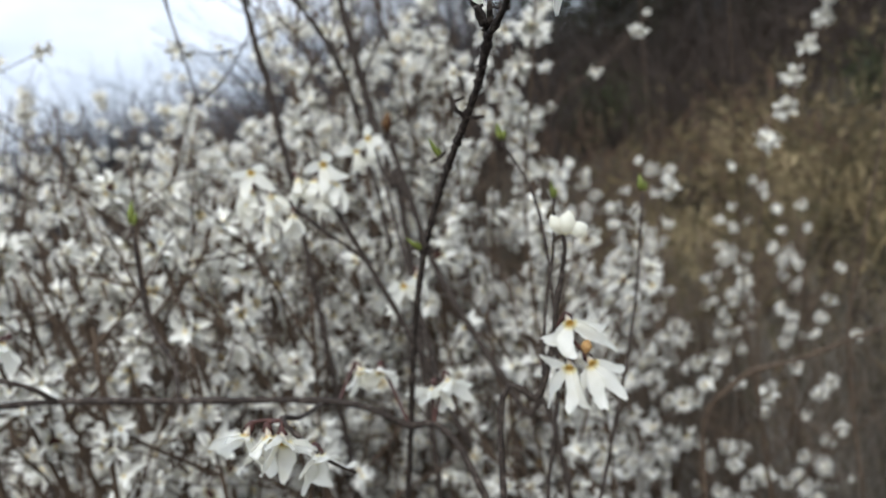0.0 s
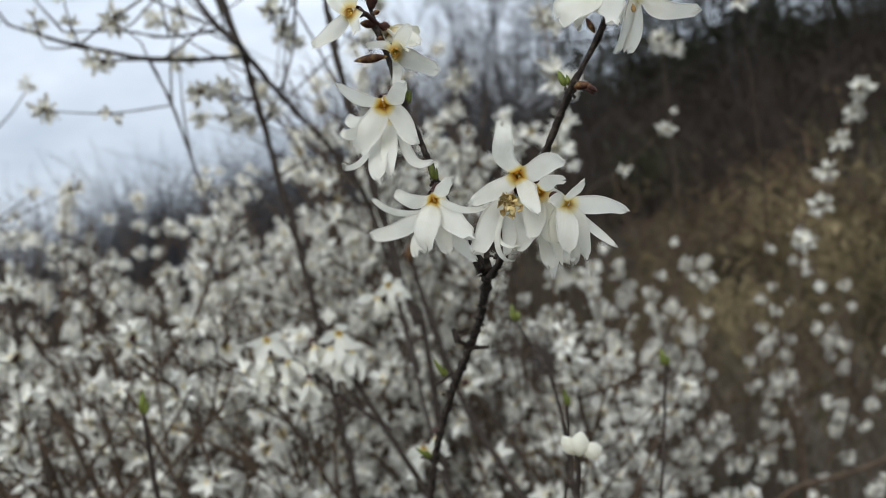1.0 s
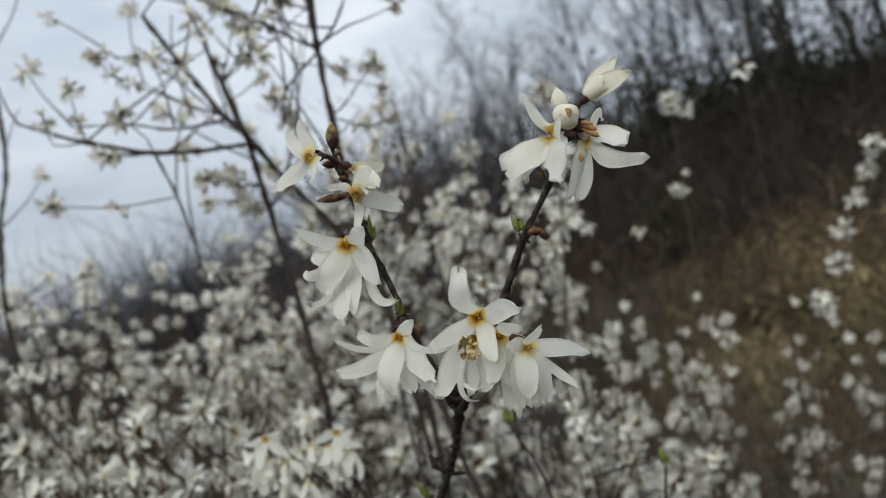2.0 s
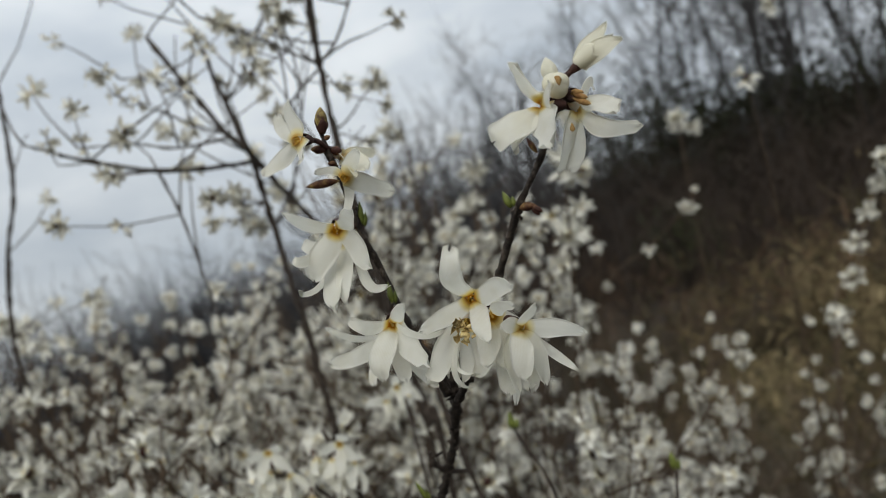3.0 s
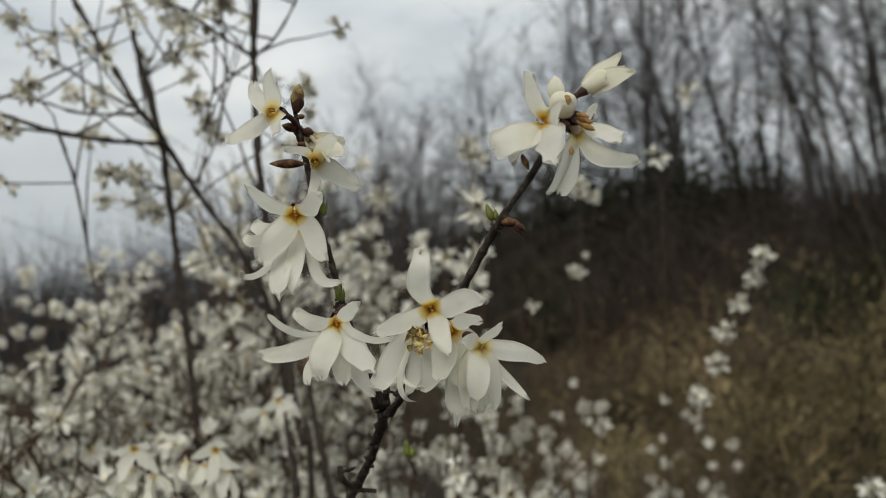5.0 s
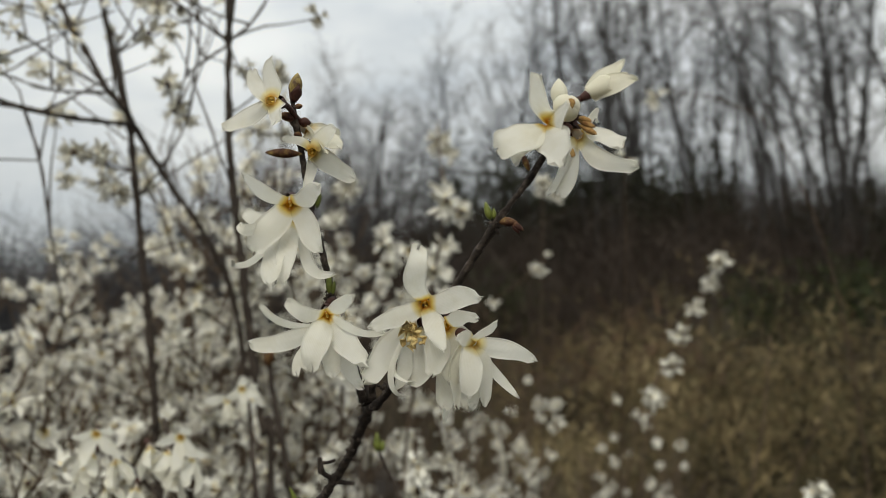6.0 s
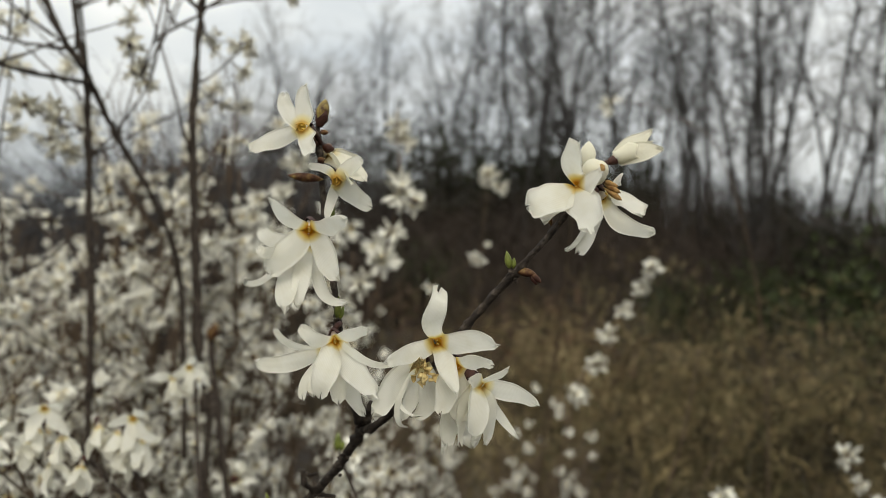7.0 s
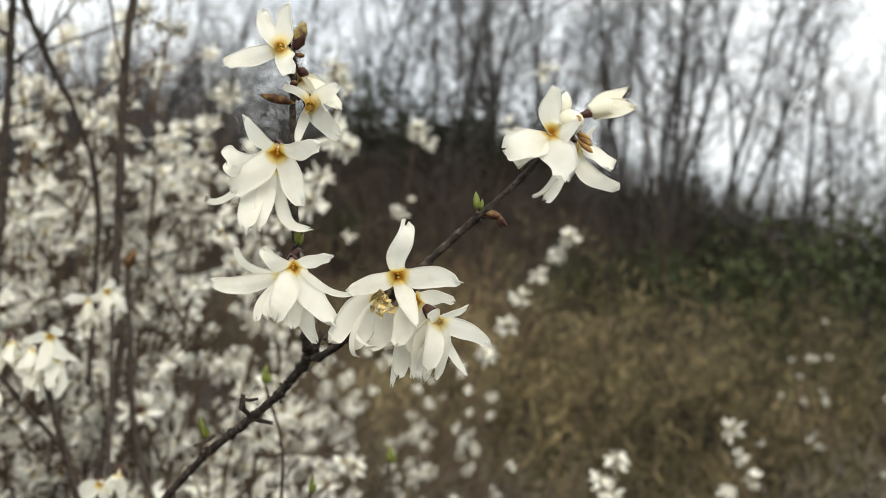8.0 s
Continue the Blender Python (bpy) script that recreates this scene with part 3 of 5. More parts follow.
mounds("russet_scrub", "russet dry scrub along the top of the bank", "scrub", scatter(8, 8, 24, 4.4, 6.2, 0.8, 1.2), M_BRUSH, 260, 0.24, 0.004, bank_rng)
blades("dry_grass", "dry straw-coloured and olive grass clumps on the bank", "grass", scatter(8, 4, 64, 2.2, 5.4, 0.5, 0.95), M_STRAW, 160, 0.82, 0.0030, 0.8, bank_rng, 0.15)
blades("brown_brush", "thin reddish-brown brush along the top of the bank", "brush", scatter(45, 2, 62, 4.6, 7.5, 0.7, 1.1), M_DULL, 80, 0.80, 0.004, 0.55, bank_rng)
blades("bare_scrub", "fine grey-brown bare scrub in front of the bank", "scrub", scatter(24, 7, 34, 1.25, 2.5, 0.7, 1.0), M_DULL, 60, 1.05, 0.0016, 0.5, bank_rng, 0.10)
blades("pale_scrub", "thin pale grey bare scrub at the foot of the bank", "scrub", scatter(6, 38, 52, 1.7, 2.6, 0.7, 1.0), M_PALE, 70, 0.95, 0.0016, 0.55, bank_rng, 0.10)
mounds("grey_twig_mound", "rounded mounds of pale grey fine twigs on the bank", "scrub", scatter(5, 43, 51, 2.3, 3.0, 0.8, 1.05), M_PALE, 700, 0.11, 0.0018, bank_rng)
blades("grey_scrub", "fine pale grey bare twigs among the blossom", "scrub", scatter(40, 4, 31, 1.25, 2.4, 0.75, 1.0), M_PALE, 60, 1.0, 0.0015, 0.5, bank_rng, 0.10)
blades("undergrowth", "bare saplings and sticks under the trees, with shade in their dark colour", "undergrowth", scatter(420, -10, 64, 8, 26, 0.7, 1.7) + scatter(110, 3, 20, 12, 24, 1.3, 2.2) + scatter(150, 22, 62, 13, 26, 1.3, 2.2) + scatter(150, -8, 14, 14, 28, 1.6, 2.6), M_SHADED_TWIGS, 34, 1.25, 0.008, 0.75, bank_rng)
blades("thicket", "far dark bare thicket on the level ground, with bluish haze in its colour", "thicket", scatter(300, -62, -3, 10, 34, 0.8, 1.7) + scatter(120, -24, -6, 14, 26, 1.4, 2.0) + scatter(240, -34, 2, 12, 24, 1.1, 2.0), M_HAZY_THICKET, 44, 2.1, 0.012, 0.7, bank_rng)


def evergreen_bush(seed, x, y, size, label="low dull-green leafy bush at the edge of the wood", leaf=None, per=22):
    rng = random.Random(seed)
    z = ground_height(x, y)
    bush = thing("evergreen_bush", label, "bush", "evergreen bushes")
    limbs = []
    verts, faces = [], []
    for k in range(16):
        a = rng.uniform(0, 6.283)
        line = limb_line((x, y, z - 0.05), (math.cos(a), math.sin(a), rng.uniform(0.5, 2.0)), size * rng.uniform(0.6, 1.0), 0.02, 0.005, 0.12, 6, rng)
        limbs.append(tube(line, 5, cap=False, rng=rng))
        for q in line[2:]:
            for m in range(per):
                c = q[:3] + np.array([rng.gauss(0, 0.12), rng.gauss(0, 0.12), rng.gauss(0, 0.10)]) * size
                d = unit((rng.gauss(0, 1), rng.gauss(0, 1), rng.gauss(0, 0.7))) * 0.05 * size ** 0.7
                s = unit(np.cross(d, (rng.random(), rng.random(), 0.4))) * 0.016 * size ** 0.7
                n = len(verts)
                verts += [tuple(c), tuple(c + d * 0.5 + s), tuple(c + d), tuple(c + d * 0.5 - s)]
                faces.append((n, n + 1, n + 2, n + 3))
    part("framework", *merged(limbs), M_TRUNK, bush)
    tagged(part("foliage", verts, faces, leaf or M_EVERGREEN, bush), kind="stuff")


for i, (az, r, size) in enumerate(((29, 9.0, 0.9), (33, 10.0, 1.1), (37, 9.0, 1.1), (44, 8.0, 1.5), (48, 7.5, 1.7), (12, 11.0, 1.1), (52, 8.5, 1.8))):
    evergreen_bush(70 + i, *polar(az, r), size)
for i, (az, r, size) in enumerate(((11.0, 18, 2.6), (13.3, 16, 3.3), (15.0, 17, 3.4), (18.3, 17, 3.1), (20.5, 16, 2.5), (23.5, 17, 2.6), (33, 16, 1.8), (40, 13, 1.6))):
    evergreen_bush(90 + i, *polar(az, r), size, "tall dark evergreen shrub among the bare trunks", M_EVERGREEN_DARK, 60)


# ---------------------------------------------------------------- white-flowering shrubs
def blossom_mesh(seed, light=False):
    """One small open blossom, about two centimetres wide, for the mass of the shrubs."""
    rng = random.Random(seed)
    verts, faces, mats, along, across = [], [], [], [], []
    opening = rng.uniform(0.55, 1.15)
    a0 = rng.uniform(0, 1.5)
    for k in range(4):
        a = a0 + k * 1.571 + rng.uniform(-0.2, 0.2)
        tilt = opening + rng.uniform(-0.25, 0.3)
        ln = rng.uniform(8.5, 12.0)
        reach = np.array([math.cos(a) * math.sin(tilt) * ln, math.sin(a) * math.sin(tilt) * ln, math.cos(tilt) * ln]) * 0.001
        v, f, fl = petal_geometry((0, 0, 0), (0, 0, 1), reach, 0.0048, rng.uniform(-0.2, 0.4), rows=4, cols=3, rng=rng, heart=(0, 0, 0), taper=0.4)
        if light:
            half = len(v) // 2
            v, f, fl = v[:half], [q for q in f if max(q) < half], {k: x[:half] for k, x in fl.items()}
        n = len(verts)
        verts += v
        faces += [tuple(i + n for i in q) for q in f]
        mats += [0] * len(f)
        along += fl["along"]
        across += fl["across"]
    for (v, f), mi in ((pod((0, 0, -0.003), (0, 0, 0.0025), 0.0008, 3, 3), 2),) if light else ((cup_geometry((0, 0, -0.0045), (0, 0, 1), 0.0035, 0.0007, 0.0014, 6, rings=1), 1), (pod((0, 0, -0.001), (0, 0, 0.0025), 0.0006, 4, 3), 2)):
        n = len(verts)
        verts += v
        faces += [tuple(i + n for i in q) for q in f]
        mats += [mi] * len(f)
        along += [0.0] * len(v)
        across += [0.0] * len(v)
    if light:
        return None, np.array(verts), faces, mats, along, across
    me = bpy.data.meshes.new("blossom")
    me.from_pydata(verts, [], faces)
    for m in (M_PETAL_FAR, M_CALYX, M_ANTHER):
        me.materials.append(m)
    me.polygons.foreach_set("material_index", mats)
    me.polygons.foreach_set("use_smooth", [True] * len(faces))
    for key, vals in (("along", along), ("across", across)):
        me.attributes.new(key, 'FLOAT', 'POINT').data.foreach_set("value", vals)
    me.update()
    return me, np.array(verts), faces, mats, along, across


BLOSSOMS = [blossom_mesh(s) for s in range(40, 47)]
LIGHT_BLOSSOMS = [blossom_mesh(s, True) for s in range(40, 47)]


def blossom_pose(p, way, size, rng):
    q = Vector(tuple(unit(way))).to_track_quat('Z', 'Y')
    return Matrix.LocRotScale(Vector(tuple(p)), q, (size,) * 3) @ pose(0, 0, 0.002, 0, 0, rng.uniform(0, 360))


def hang_blossoms(shrub, poses, singles):
    """The first blossoms as parts of their own, the rest joined."""
    for i, m in enumerate(poses[:singles]):
        ob = new("blossom", BLOSSOMS[i % len(BLOSSOMS)][0])
        ob.parent = shrub
        ob.matrix_basis = m
    rest = poses[singles:]
    if rest:
        verts, faces, mats, along, across = [], [], [], [], []
        for i, m in enumerate(rest):
            me, v, f, mi, al, ac = LIGHT_BLOSSOMS[i % len(BLOSSOMS)]
            a = np.array(m)
            n = sum(len(x) for x in verts)
            verts.append(v @ a[:3, :3].T + a[:3, 3])
            faces += [tuple(k + n for k in q) for q in f]
            mats += mi
            along += al
            across += ac
        ob = link_mesh("blossom_mass", np.concatenate(verts).tolist(), faces, [M_PETAL_FAR, M_CALYX, M_ANTHER], shrub, mats, {"along": along, "across": across})
        tagged(ob, "many small white blossoms", kind="stuff")


EYE_SPOT = np.array([0.01, 0.02, 1.25])


def clear_of_eye(p, keep=0.43):
    return np.linalg.norm(np.array(p) - EYE_SPOT) > keep


def node_blossoms(p, way, rng, count, out, size=1.0):
    """A head of blossoms that point out evenly all round a node, hanging a little."""
    turn = rng.uniform(0, 6.283)
    size *= rng.uniform(0.80, 1.12)
    for k in range(count):
        h = 1 - 2 * (k + 0.5) / count
        a = turn + 2.4 * k
        q = math.sqrt(1 - h * h)
        d = unit(np.array([q * math.cos(a), q * math.sin(a), h - 0.12]) + np.array([rng.gauss(0, 0.25), rng.gauss(0, 0.25) - 0.1, rng.gauss(0, 0.25)]))
        out.append(blossom_pose(np.array(p) + d * rng.uniform(0.0, 0.003), d, size * rng.uniform(0.85, 1.15), rng))


def flowering_shrub(seed, az0, az1, d0, d1, el0, el1, canes, full=1.0, singles=220, low=0.72, label="spreading shrub thick with small white blossoms"):
    """A shrub that springs from the ground; its canes rise to tips within the given directions and distances."""
    rng = random.Random(seed)
    bx, by = polar((az0 + az1) / 2, (d0 + d1) / 2 + 0.1)
    shrub = thing("flowering_shrub", label, "shrub", "white-flowering shrubs")
    bloom, twigs = [], []
    for c in range(canes):
        az, d, el = rng.uniform(az0, az1), rng.uniform(d0, d1), rng.uniform(el0, el1)
        x, y = polar(az, d)
        z = 1.25 + d * math.tan(radians(el))
        gx, gy = bx + rng.gauss(0, 0.12), by + rng.gauss(0, 0.12)
        if math.hypot(gx, gy) < 0.5:
            gx, gy = polar(math.degrees(math.atan2(gx, gy)), 0.55)
        g = ground_height(gx, gy) - 0.03
        rows = []
        for s in (0.0, 0.3, 0.6, 0.85, 1.0):
            w = s ** 1.7
            rows.append((gx + (x - gx) * w + rng.gauss(0, 0.012), gy + (y - gy) * w + rng.gauss(0, 0.012), g + (z - g) * (s ** 0.92), 0.0050 * (1 - s) + 0.0011))
        line = spline(rows, 0.022)
        line = line[[clear_of_eye(p[:3]) for p in line]]
        if len(line) < 6:
            continue
        part("cane", *tube(line, 6, 0.18, rng=rng), M_BARK_PALE, shrub)
        run = 0.0
        for i in range(1, len(line) - 1):
            if line[i][2] < low:
                continue
            run += 0.022
            tang = unit(line[i + 1][:3] - line[i - 1][:3])
            if rng.random() < 0.25 * full:
                node_blossoms(line[i][:3], tang, rng, rng.choice((4, 5, 6, 7, 8)), bloom)
            if run > 0.045:
                run = rng.uniform(-0.02, 0.02)
                way = unit(tang * rng.uniform(0.2, 0.9) + np.array([rng.gauss(0, 0.7), rng.gauss(0, 0.7), rng.uniform(0.1, 0.7)]))
                tw = limb_line(line[i][:3], way, rng.uniform(0.06, 0.20), 0.0014, 0.0007, 0.10, 6, rng)
                if all(clear_of_eye(p[:3]) for p in tw) and tw[-1][2] < 1.25 + np.linalg.norm(tw[-1][:2]) * math.tan(radians(el1 + 1.5)):
                    twigs.append(tube(tw, 4, cap=False, rng=rng))
                    for k in (2, 3, 4):
                        side = unit(way + np.array([rng.gauss(0, 0.8), rng.gauss(0, 0.8), rng.gauss(0.2, 0.6)]))
                        fine = limb_line(tw[k][:3], side, rng.uniform(0.03, 0.09), 0.0008, 0.0005, 0.10, 3, rng)
                        if all(clear_of_eye(p[:3]) for p in fine):
                            twigs.append(tube(fine, 3, cap=False, rng=rng))
                    for p in tw[1:]:
                        if rng.random() < 0.24 * full:
                            node_blossoms(p[:3], way, rng, rng.choice((4, 5, 6, 7, 8)), bloom)
    if twigs:
        tagged(part("twig_mass", *merged(twigs), M_BARK_PALE, shrub), kind="stuff")
    bloom.sort(key=lambda m: (m.translation - Vector((0, 0, 1.25))).length)
    hang_blossoms(shrub, bloom, singles)
    return shrub


flowering_shrub(201, -40, -22, 0.47, 0.70, -17, -3, 14, 0.55)
flowering_shrub(202, -24, -6, 0.47, 0.72, -17, -4, 15, 1.1)
flowering_shrub(214, -36, -8, 0.62, 0.85, -8, 3, 15, 1.0)
flowering_shrub(203, -38, -22, 0.85, 1.15, -8, 6, 15, 0.95)
flowering_shrub(204, -22, -10, 0.85, 1.15, -8, 4, 13, 1.05)
flowering_shrub(205, -10, 2, 0.70, 1.10, -9, 4, 16, 1.3)
flowering_shrub(206, -38, -20, 1.1, 1.7, -3, 7.5, 18, 1.1)
flowering_shrub(207, -20, -4, 1.1, 1.7, -3, 6.5, 15, 1.25)
flowering_shrub(208, -13, 0, 0.72, 1.05, 3, 14, 13, 1.1)
flowering_shrub(215, -3, 8, 0.78, 1.1, -3, 8, 12, 1.1)
flowering_shrub(209, 0, 11, 0.55, 0.95, -19, -6, 14, 0.85)
flowering_shrub(210, 4, 18, 1.1, 1.9, -11, -2.8, 13, 0.8)
flowering_shrub(211, 10, 23, 1.15, 1.9, -15, -4.5, 14, 0.36)
flowering_shrub(220, 7, 20, 0.95, 1.4, -27, -14, 16, 0.62, low=0.55)
flowering_shrub(221, 16, 24, 1.05, 1.6, -27, -16, 12, 0.5, low=0.55)
flowering_shrub(213, 38, 50, 2.6, 3.4, -2, 4.5, 9, 0.2)
flowering_shrub(216, 6, 25, 1.3, 2.2, -12, -4.2, 11, 0.55)
flowering_shrub(217, 21, 33, 1.3, 2.0, -17, -9, 6, 0.3)
flowering_shrub(219, -8, 5, 1.0, 1.5, 4, 13, 7, 0.9)
flowering_shrub(218, -36, -4, 1.6, 2.3, -5, 7, 22, 1.3)

# tall dark stems that stand above the blossom, with loose clusters
tall_line = []
tall = thing("tall_shrub", "tall dark bare-stemmed shrub with scattered pale blossoms", "shrub")


def tall_stem(pts, r0, r1, thick=1.0):
    n = len(pts) - 1
    tall_line.extend(p for p in pts if p[2] > 1.1)
    stem("stem", tall, [(*p, thick * (r0 + (r1 - r0) * (i / n) ** 0.8)) for i, p in enumerate(pts)], 0.005, 7, 0.75, 0.018)


tall_stem([(-0.039, 0.501, 1.492), (-0.043, 0.507, 1.453), (-0.045, 0.512, 1.431), (-0.047, 0.518, 1.388), (-0.046, 0.525, 1.345), (-0.040, 0.534, 1.268), (-0.034, 0.542, 1.201), (-0.031, 0.549, 1.154), (-0.06, 0.60, 0.6), (-0.08, 0.66, -0.03)], 0.0016, 0.0022, 1.1)
tall_stem([(-0.045, 0.512, 1.430), (-0.061, 0.508, 1.441), (-0.080, 0.505, 1.456), (-0.11, 0.50, 1.475)], 0.0013, 0.0008, 0.85)
tall_stem([(-0.045, 0.512, 1.430), (-0.032, 0.506, 1.438), (-0.018, 0.500, 1.457), (-0.004, 0.495, 1.485)], 0.0012, 0.0007, 0.85)
tall_stem([(-0.045, 0.512, 1.428), (-0.058, 0.510, 1.418), (-0.070, 0.510, 1.407), (-0.076, 0.512, 1.388)], 0.0011, 0.0007, 0.85)
tall_stem([(-0.170, 0.568, 1.502), (-0.150, 0.570, 1.461), (-0.129, 0.572, 1.420), (-0.117, 0.572, 1.404), (-0.114, 0.576, 1.368), (-0.111, 0.582, 1.314), (-0.108, 0.586, 1.274), (-0.106, 0.594, 1.204), (-0.106, 0.600, 1.150), (-0.10, 0.64, 0.6), (-0.09, 0.67, -0.03)], 0.0016, 0.0022, 1.1)
tall_stem([(-0.135, 0.564, 1.500), (-0.125, 0.569, 1.442), (-0.117, 0.572, 1.404)], 0.0011, 0.0016, 1.1)
tall_stem([(-0.117, 0.572, 1.404), (-0.099, 0.594, 1.368), (-0.073, 0.616, 1.324), (-0.058, 0.640, 1.273), (-0.05, 0.66, 1.15)], 0.0015, 0.0018, 1.1)
tall_stem([(-0.222, 0.543, 1.429), (-0.182, 0.539, 1.420), (-0.152, 0.536, 1.409), (-0.117, 0.540, 1.408)], 0.0007, 0.0011, 0.85)
tall_stem([(-0.235, 0.500, 1.425), (-0.195, 0.500, 1.404), (-0.150, 0.510, 1.388), (-0.114, 0.570, 1.396)], 0.0008, 0.0014, 1.1)
tall_stem([(-0.158, 0.508, 1.390), (-0.150, 0.510, 1.360), (-0.146, 0.514, 1.325), (-0.140, 0.520, 1.270)], 0.0010, 0.0007, 0.85)
tall_stem([(-0.150, 0.570, 1.461), (-0.165, 0.565, 1.470), (-0.190, 0.560, 1.474)], 0.0009, 0.0006, 0.85)
tall_stem([(-0.129, 0.572, 1.420), (-0.150, 0.566, 1.432), (-0.175, 0.560, 1.452)], 0.0009, 0.0006, 0.85)
tall_stem([(-0.125, 0.569, 1.442), (-0.110, 0.566, 1.455), (-0.090, 0.560, 1.480)], 0.0009, 0.0006, 0.85)
tall_stem([(-0.113, 0.578, 1.350), (-0.095, 0.572, 1.370), (-0.078, 0.566, 1.400), (-0.070, 0.560, 1.440)], 0.0010, 0.0006, 0.85)
tall_stem([(-0.342, 0.669, 1.543), (-0.351, 0.679, 1.458), (-0.369, 0.684, 1.405), (-0.383, 0.691, 1.335), (-0.382, 0.700, 1.257), (-0.386, 0.705, 1.210), (-0.38, 0.72, 0.6), (-0.36, 0.74, -0.03)], 0.0014, 0.0022, 1.1)
tall_stem([(-0.033, 0.590, 1.240), (-0.026, 0.587, 1.190), (-0.014, 0.582, 1.130), (0.004, 0.572, 1.085), (0.028, 0.560, 1.032), (0.047, 0.555, 0.993), (0.06, 0.58, 0.5), (0.05, 0.60, -0.03)], 0.0019, 0.0022, 1.1)
part("flower_bud", *pod((-0.034, 0.589, 1.236), (-0.030, 0.582, 1.250), 0.004, 8, 6, 0.5, 0.2), M_BUDSCALE, tall, "reddish-brown swollen bud")
tall_rng = random.Random(31)
tall_bloom = []
for p in [(-0.094, 0.500, 1.464), (-0.084, 0.502, 1.448), (-0.174, 0.489, 1.451), (-0.195, 0.490, 1.435), (-0.213, 0.490, 1.419), (-0.169, 0.494, 1.412), (-0.181, 0.496, 1.391), (-0.221, 0.496, 1.369),
          (-0.169, 0.620, 1.372), (-0.144, 0.622, 1.366), (-0.271, 0.617, 1.340), (-0.294, 0.620, 1.298), (-0.317, 0.617, 1.312), (-0.026, 0.620, 1.446), (-0.020, 0.626, 1.402), (-0.022, 0.623, 1.428),
          (-0.155, 0.590, 1.384), (-0.127, 0.589, 1.356), (-0.134, 0.588, 1.375), (-0.169, 0.599, 1.318), (-0.103, 0.574, 1.459), (-0.093, 0.577, 1.425), (-0.081, 0.578, 1.402)]:
    node_blossoms(p, (0, 0, 1), tall_rng, tall_rng.choice((5, 6, 7)), tall_bloom, 0.72)
    a = np.array(p)
    near = sorted((np.array(q) for q in tall_line), key=lambda q: np.linalg.norm((q - a) * (1, 0.5, 1)) + max(0.0, q[2] - a[2]) * 2)[0]
    m = (a + near) / 2 + np.array([tall_rng.gauss(0, 0.006), tall_rng.gauss(0, 0.006), -0.004])
    stem("shoot", tall, [(*near, 0.0006), (*m, 0.0005), (*a, 0.0004)], 0.008, 5)
    if np.linalg.norm(a - near) > 0.03:
        node_blossoms(m, (0, 0, 1), tall_rng, 3, tall_bloom, 0.7)
for q in [p for p in tall_line if p[2] > 1.22]:
    way = unit((tall_rng.gauss(0, 0.8), tall_rng.gauss(0, 0.5), tall_rng.uniform(0.2, 0.9)))
    tw = limb_line(q, way, tall_rng.uniform(0.035, 0.10), 0.0008, 0.0004, 0.07, 5, tall_rng)
    part("shoot", *tube(tw, 5, 0.2, 0.016, rng=tall_rng), M_BARK, tall)
    if tall_rng.random() < 0.75:
        node_blossoms(tw[-1][:3], way, tall_rng, tall_rng.choice((3, 4, 5, 6)), tall_bloom, 0.7)
hang_blossoms(tall, tall_bloom, 300)

# star-shaped blossoms on the nearest twig of the shrub behind
mid = thing("starry_branch", "twig with open white star-shaped blossoms and yellow throats", "branch")
stem("main_stem", mid, [(-0.010, 0.420, 1.060, 0.0016), (-0.030, 0.400, 1.130, 0.0014), (-0.052, 0.386, 1.195, 0.0011), (-0.060, 0.384, 1.222, 0.0008)], 0.005, 8, 0.25, 0.02)
stem("side_shoot", mid, [(-0.040, 0.392, 1.165, 0.0010), (-0.065, 0.394, 1.190, 0.0009), (-0.090, 0.396, 1.218, 0.0007)], 0.005, 7, 0.25, 0.02)
stem("side_shoot", mid, [(-0.020, 0.410, 1.100, 0.0012), (-0.028, 0.440, 1.170, 0.0010), (-0.036, 0.480, 1.232, 0.0008)], 0.005, 7, 0.25, 0.02)
mid_rng = random.Random(8)


def hanging_bloom(branch, c, rng, face=False, size=1.1):
    """A blossom of the shrub behind: one that faces out shows its throat, the others hang as a skirt of petals."""
    ax = unit((rng.uniform(-0.35, 0.35), -1.0, rng.uniform(-0.55, -0.25)) if face else (rng.uniform(-0.5, 0.5), -0.45, -0.9))
    u = unit(np.cross(ax, (0.4, 0.3, 0.8)))
    v = np.cross(ax, u)
    a0 = rng.uniform(0, 1.5)
    tips = []
    for k in range(4):
        out = u * math.cos(a0 + k * 1.571) + v * math.sin(a0 + k * 1.571)
        tips.append(tuple(size * (ax * rng.uniform(4.0, 7.0) + out * rng.uniform(7, 11) + np.array([0, 0, -2.5])) if face else size * (ax * rng.uniform(8, 11) + out * rng.uniform(3.5, 7.0))))
    flower(branch, c, ax, tips, 6.2, None, rng=rng, mat=M_PETAL_MID)


for c in [(-0.0519, 0.3777, 1.2146), (-0.0872, 0.3880, 1.2173), (-0.0385, 0.4900, 1.2287), (-0.046, 0.4790, 1.2230), (-0.0380, 0.4743, 1.2285), (-0.028, 0.405, 1.151)]:
    hanging_bloom(mid, c, mid_rng, True)
for c in [(-0.058, 0.384, 1.208), (-0.049, 0.383, 1.205), (-0.066, 0.386, 1.210), (-0.057, 0.388, 1.200), (-0.090, 0.393, 1.208), (-0.081, 0.392, 1.205), (-0.094, 0.394, 1.203), (-0.084, 0.392, 1.195),
          (-0.072, 0.388, 1.194), (-0.046, 0.482, 1.220), (-0.034, 0.484, 1.222), (-0.021, 0.4085, 1.1543), (-0.034, 0.4132, 1.1453)]:
    hanging_bloom(mid, c, mid_rng)

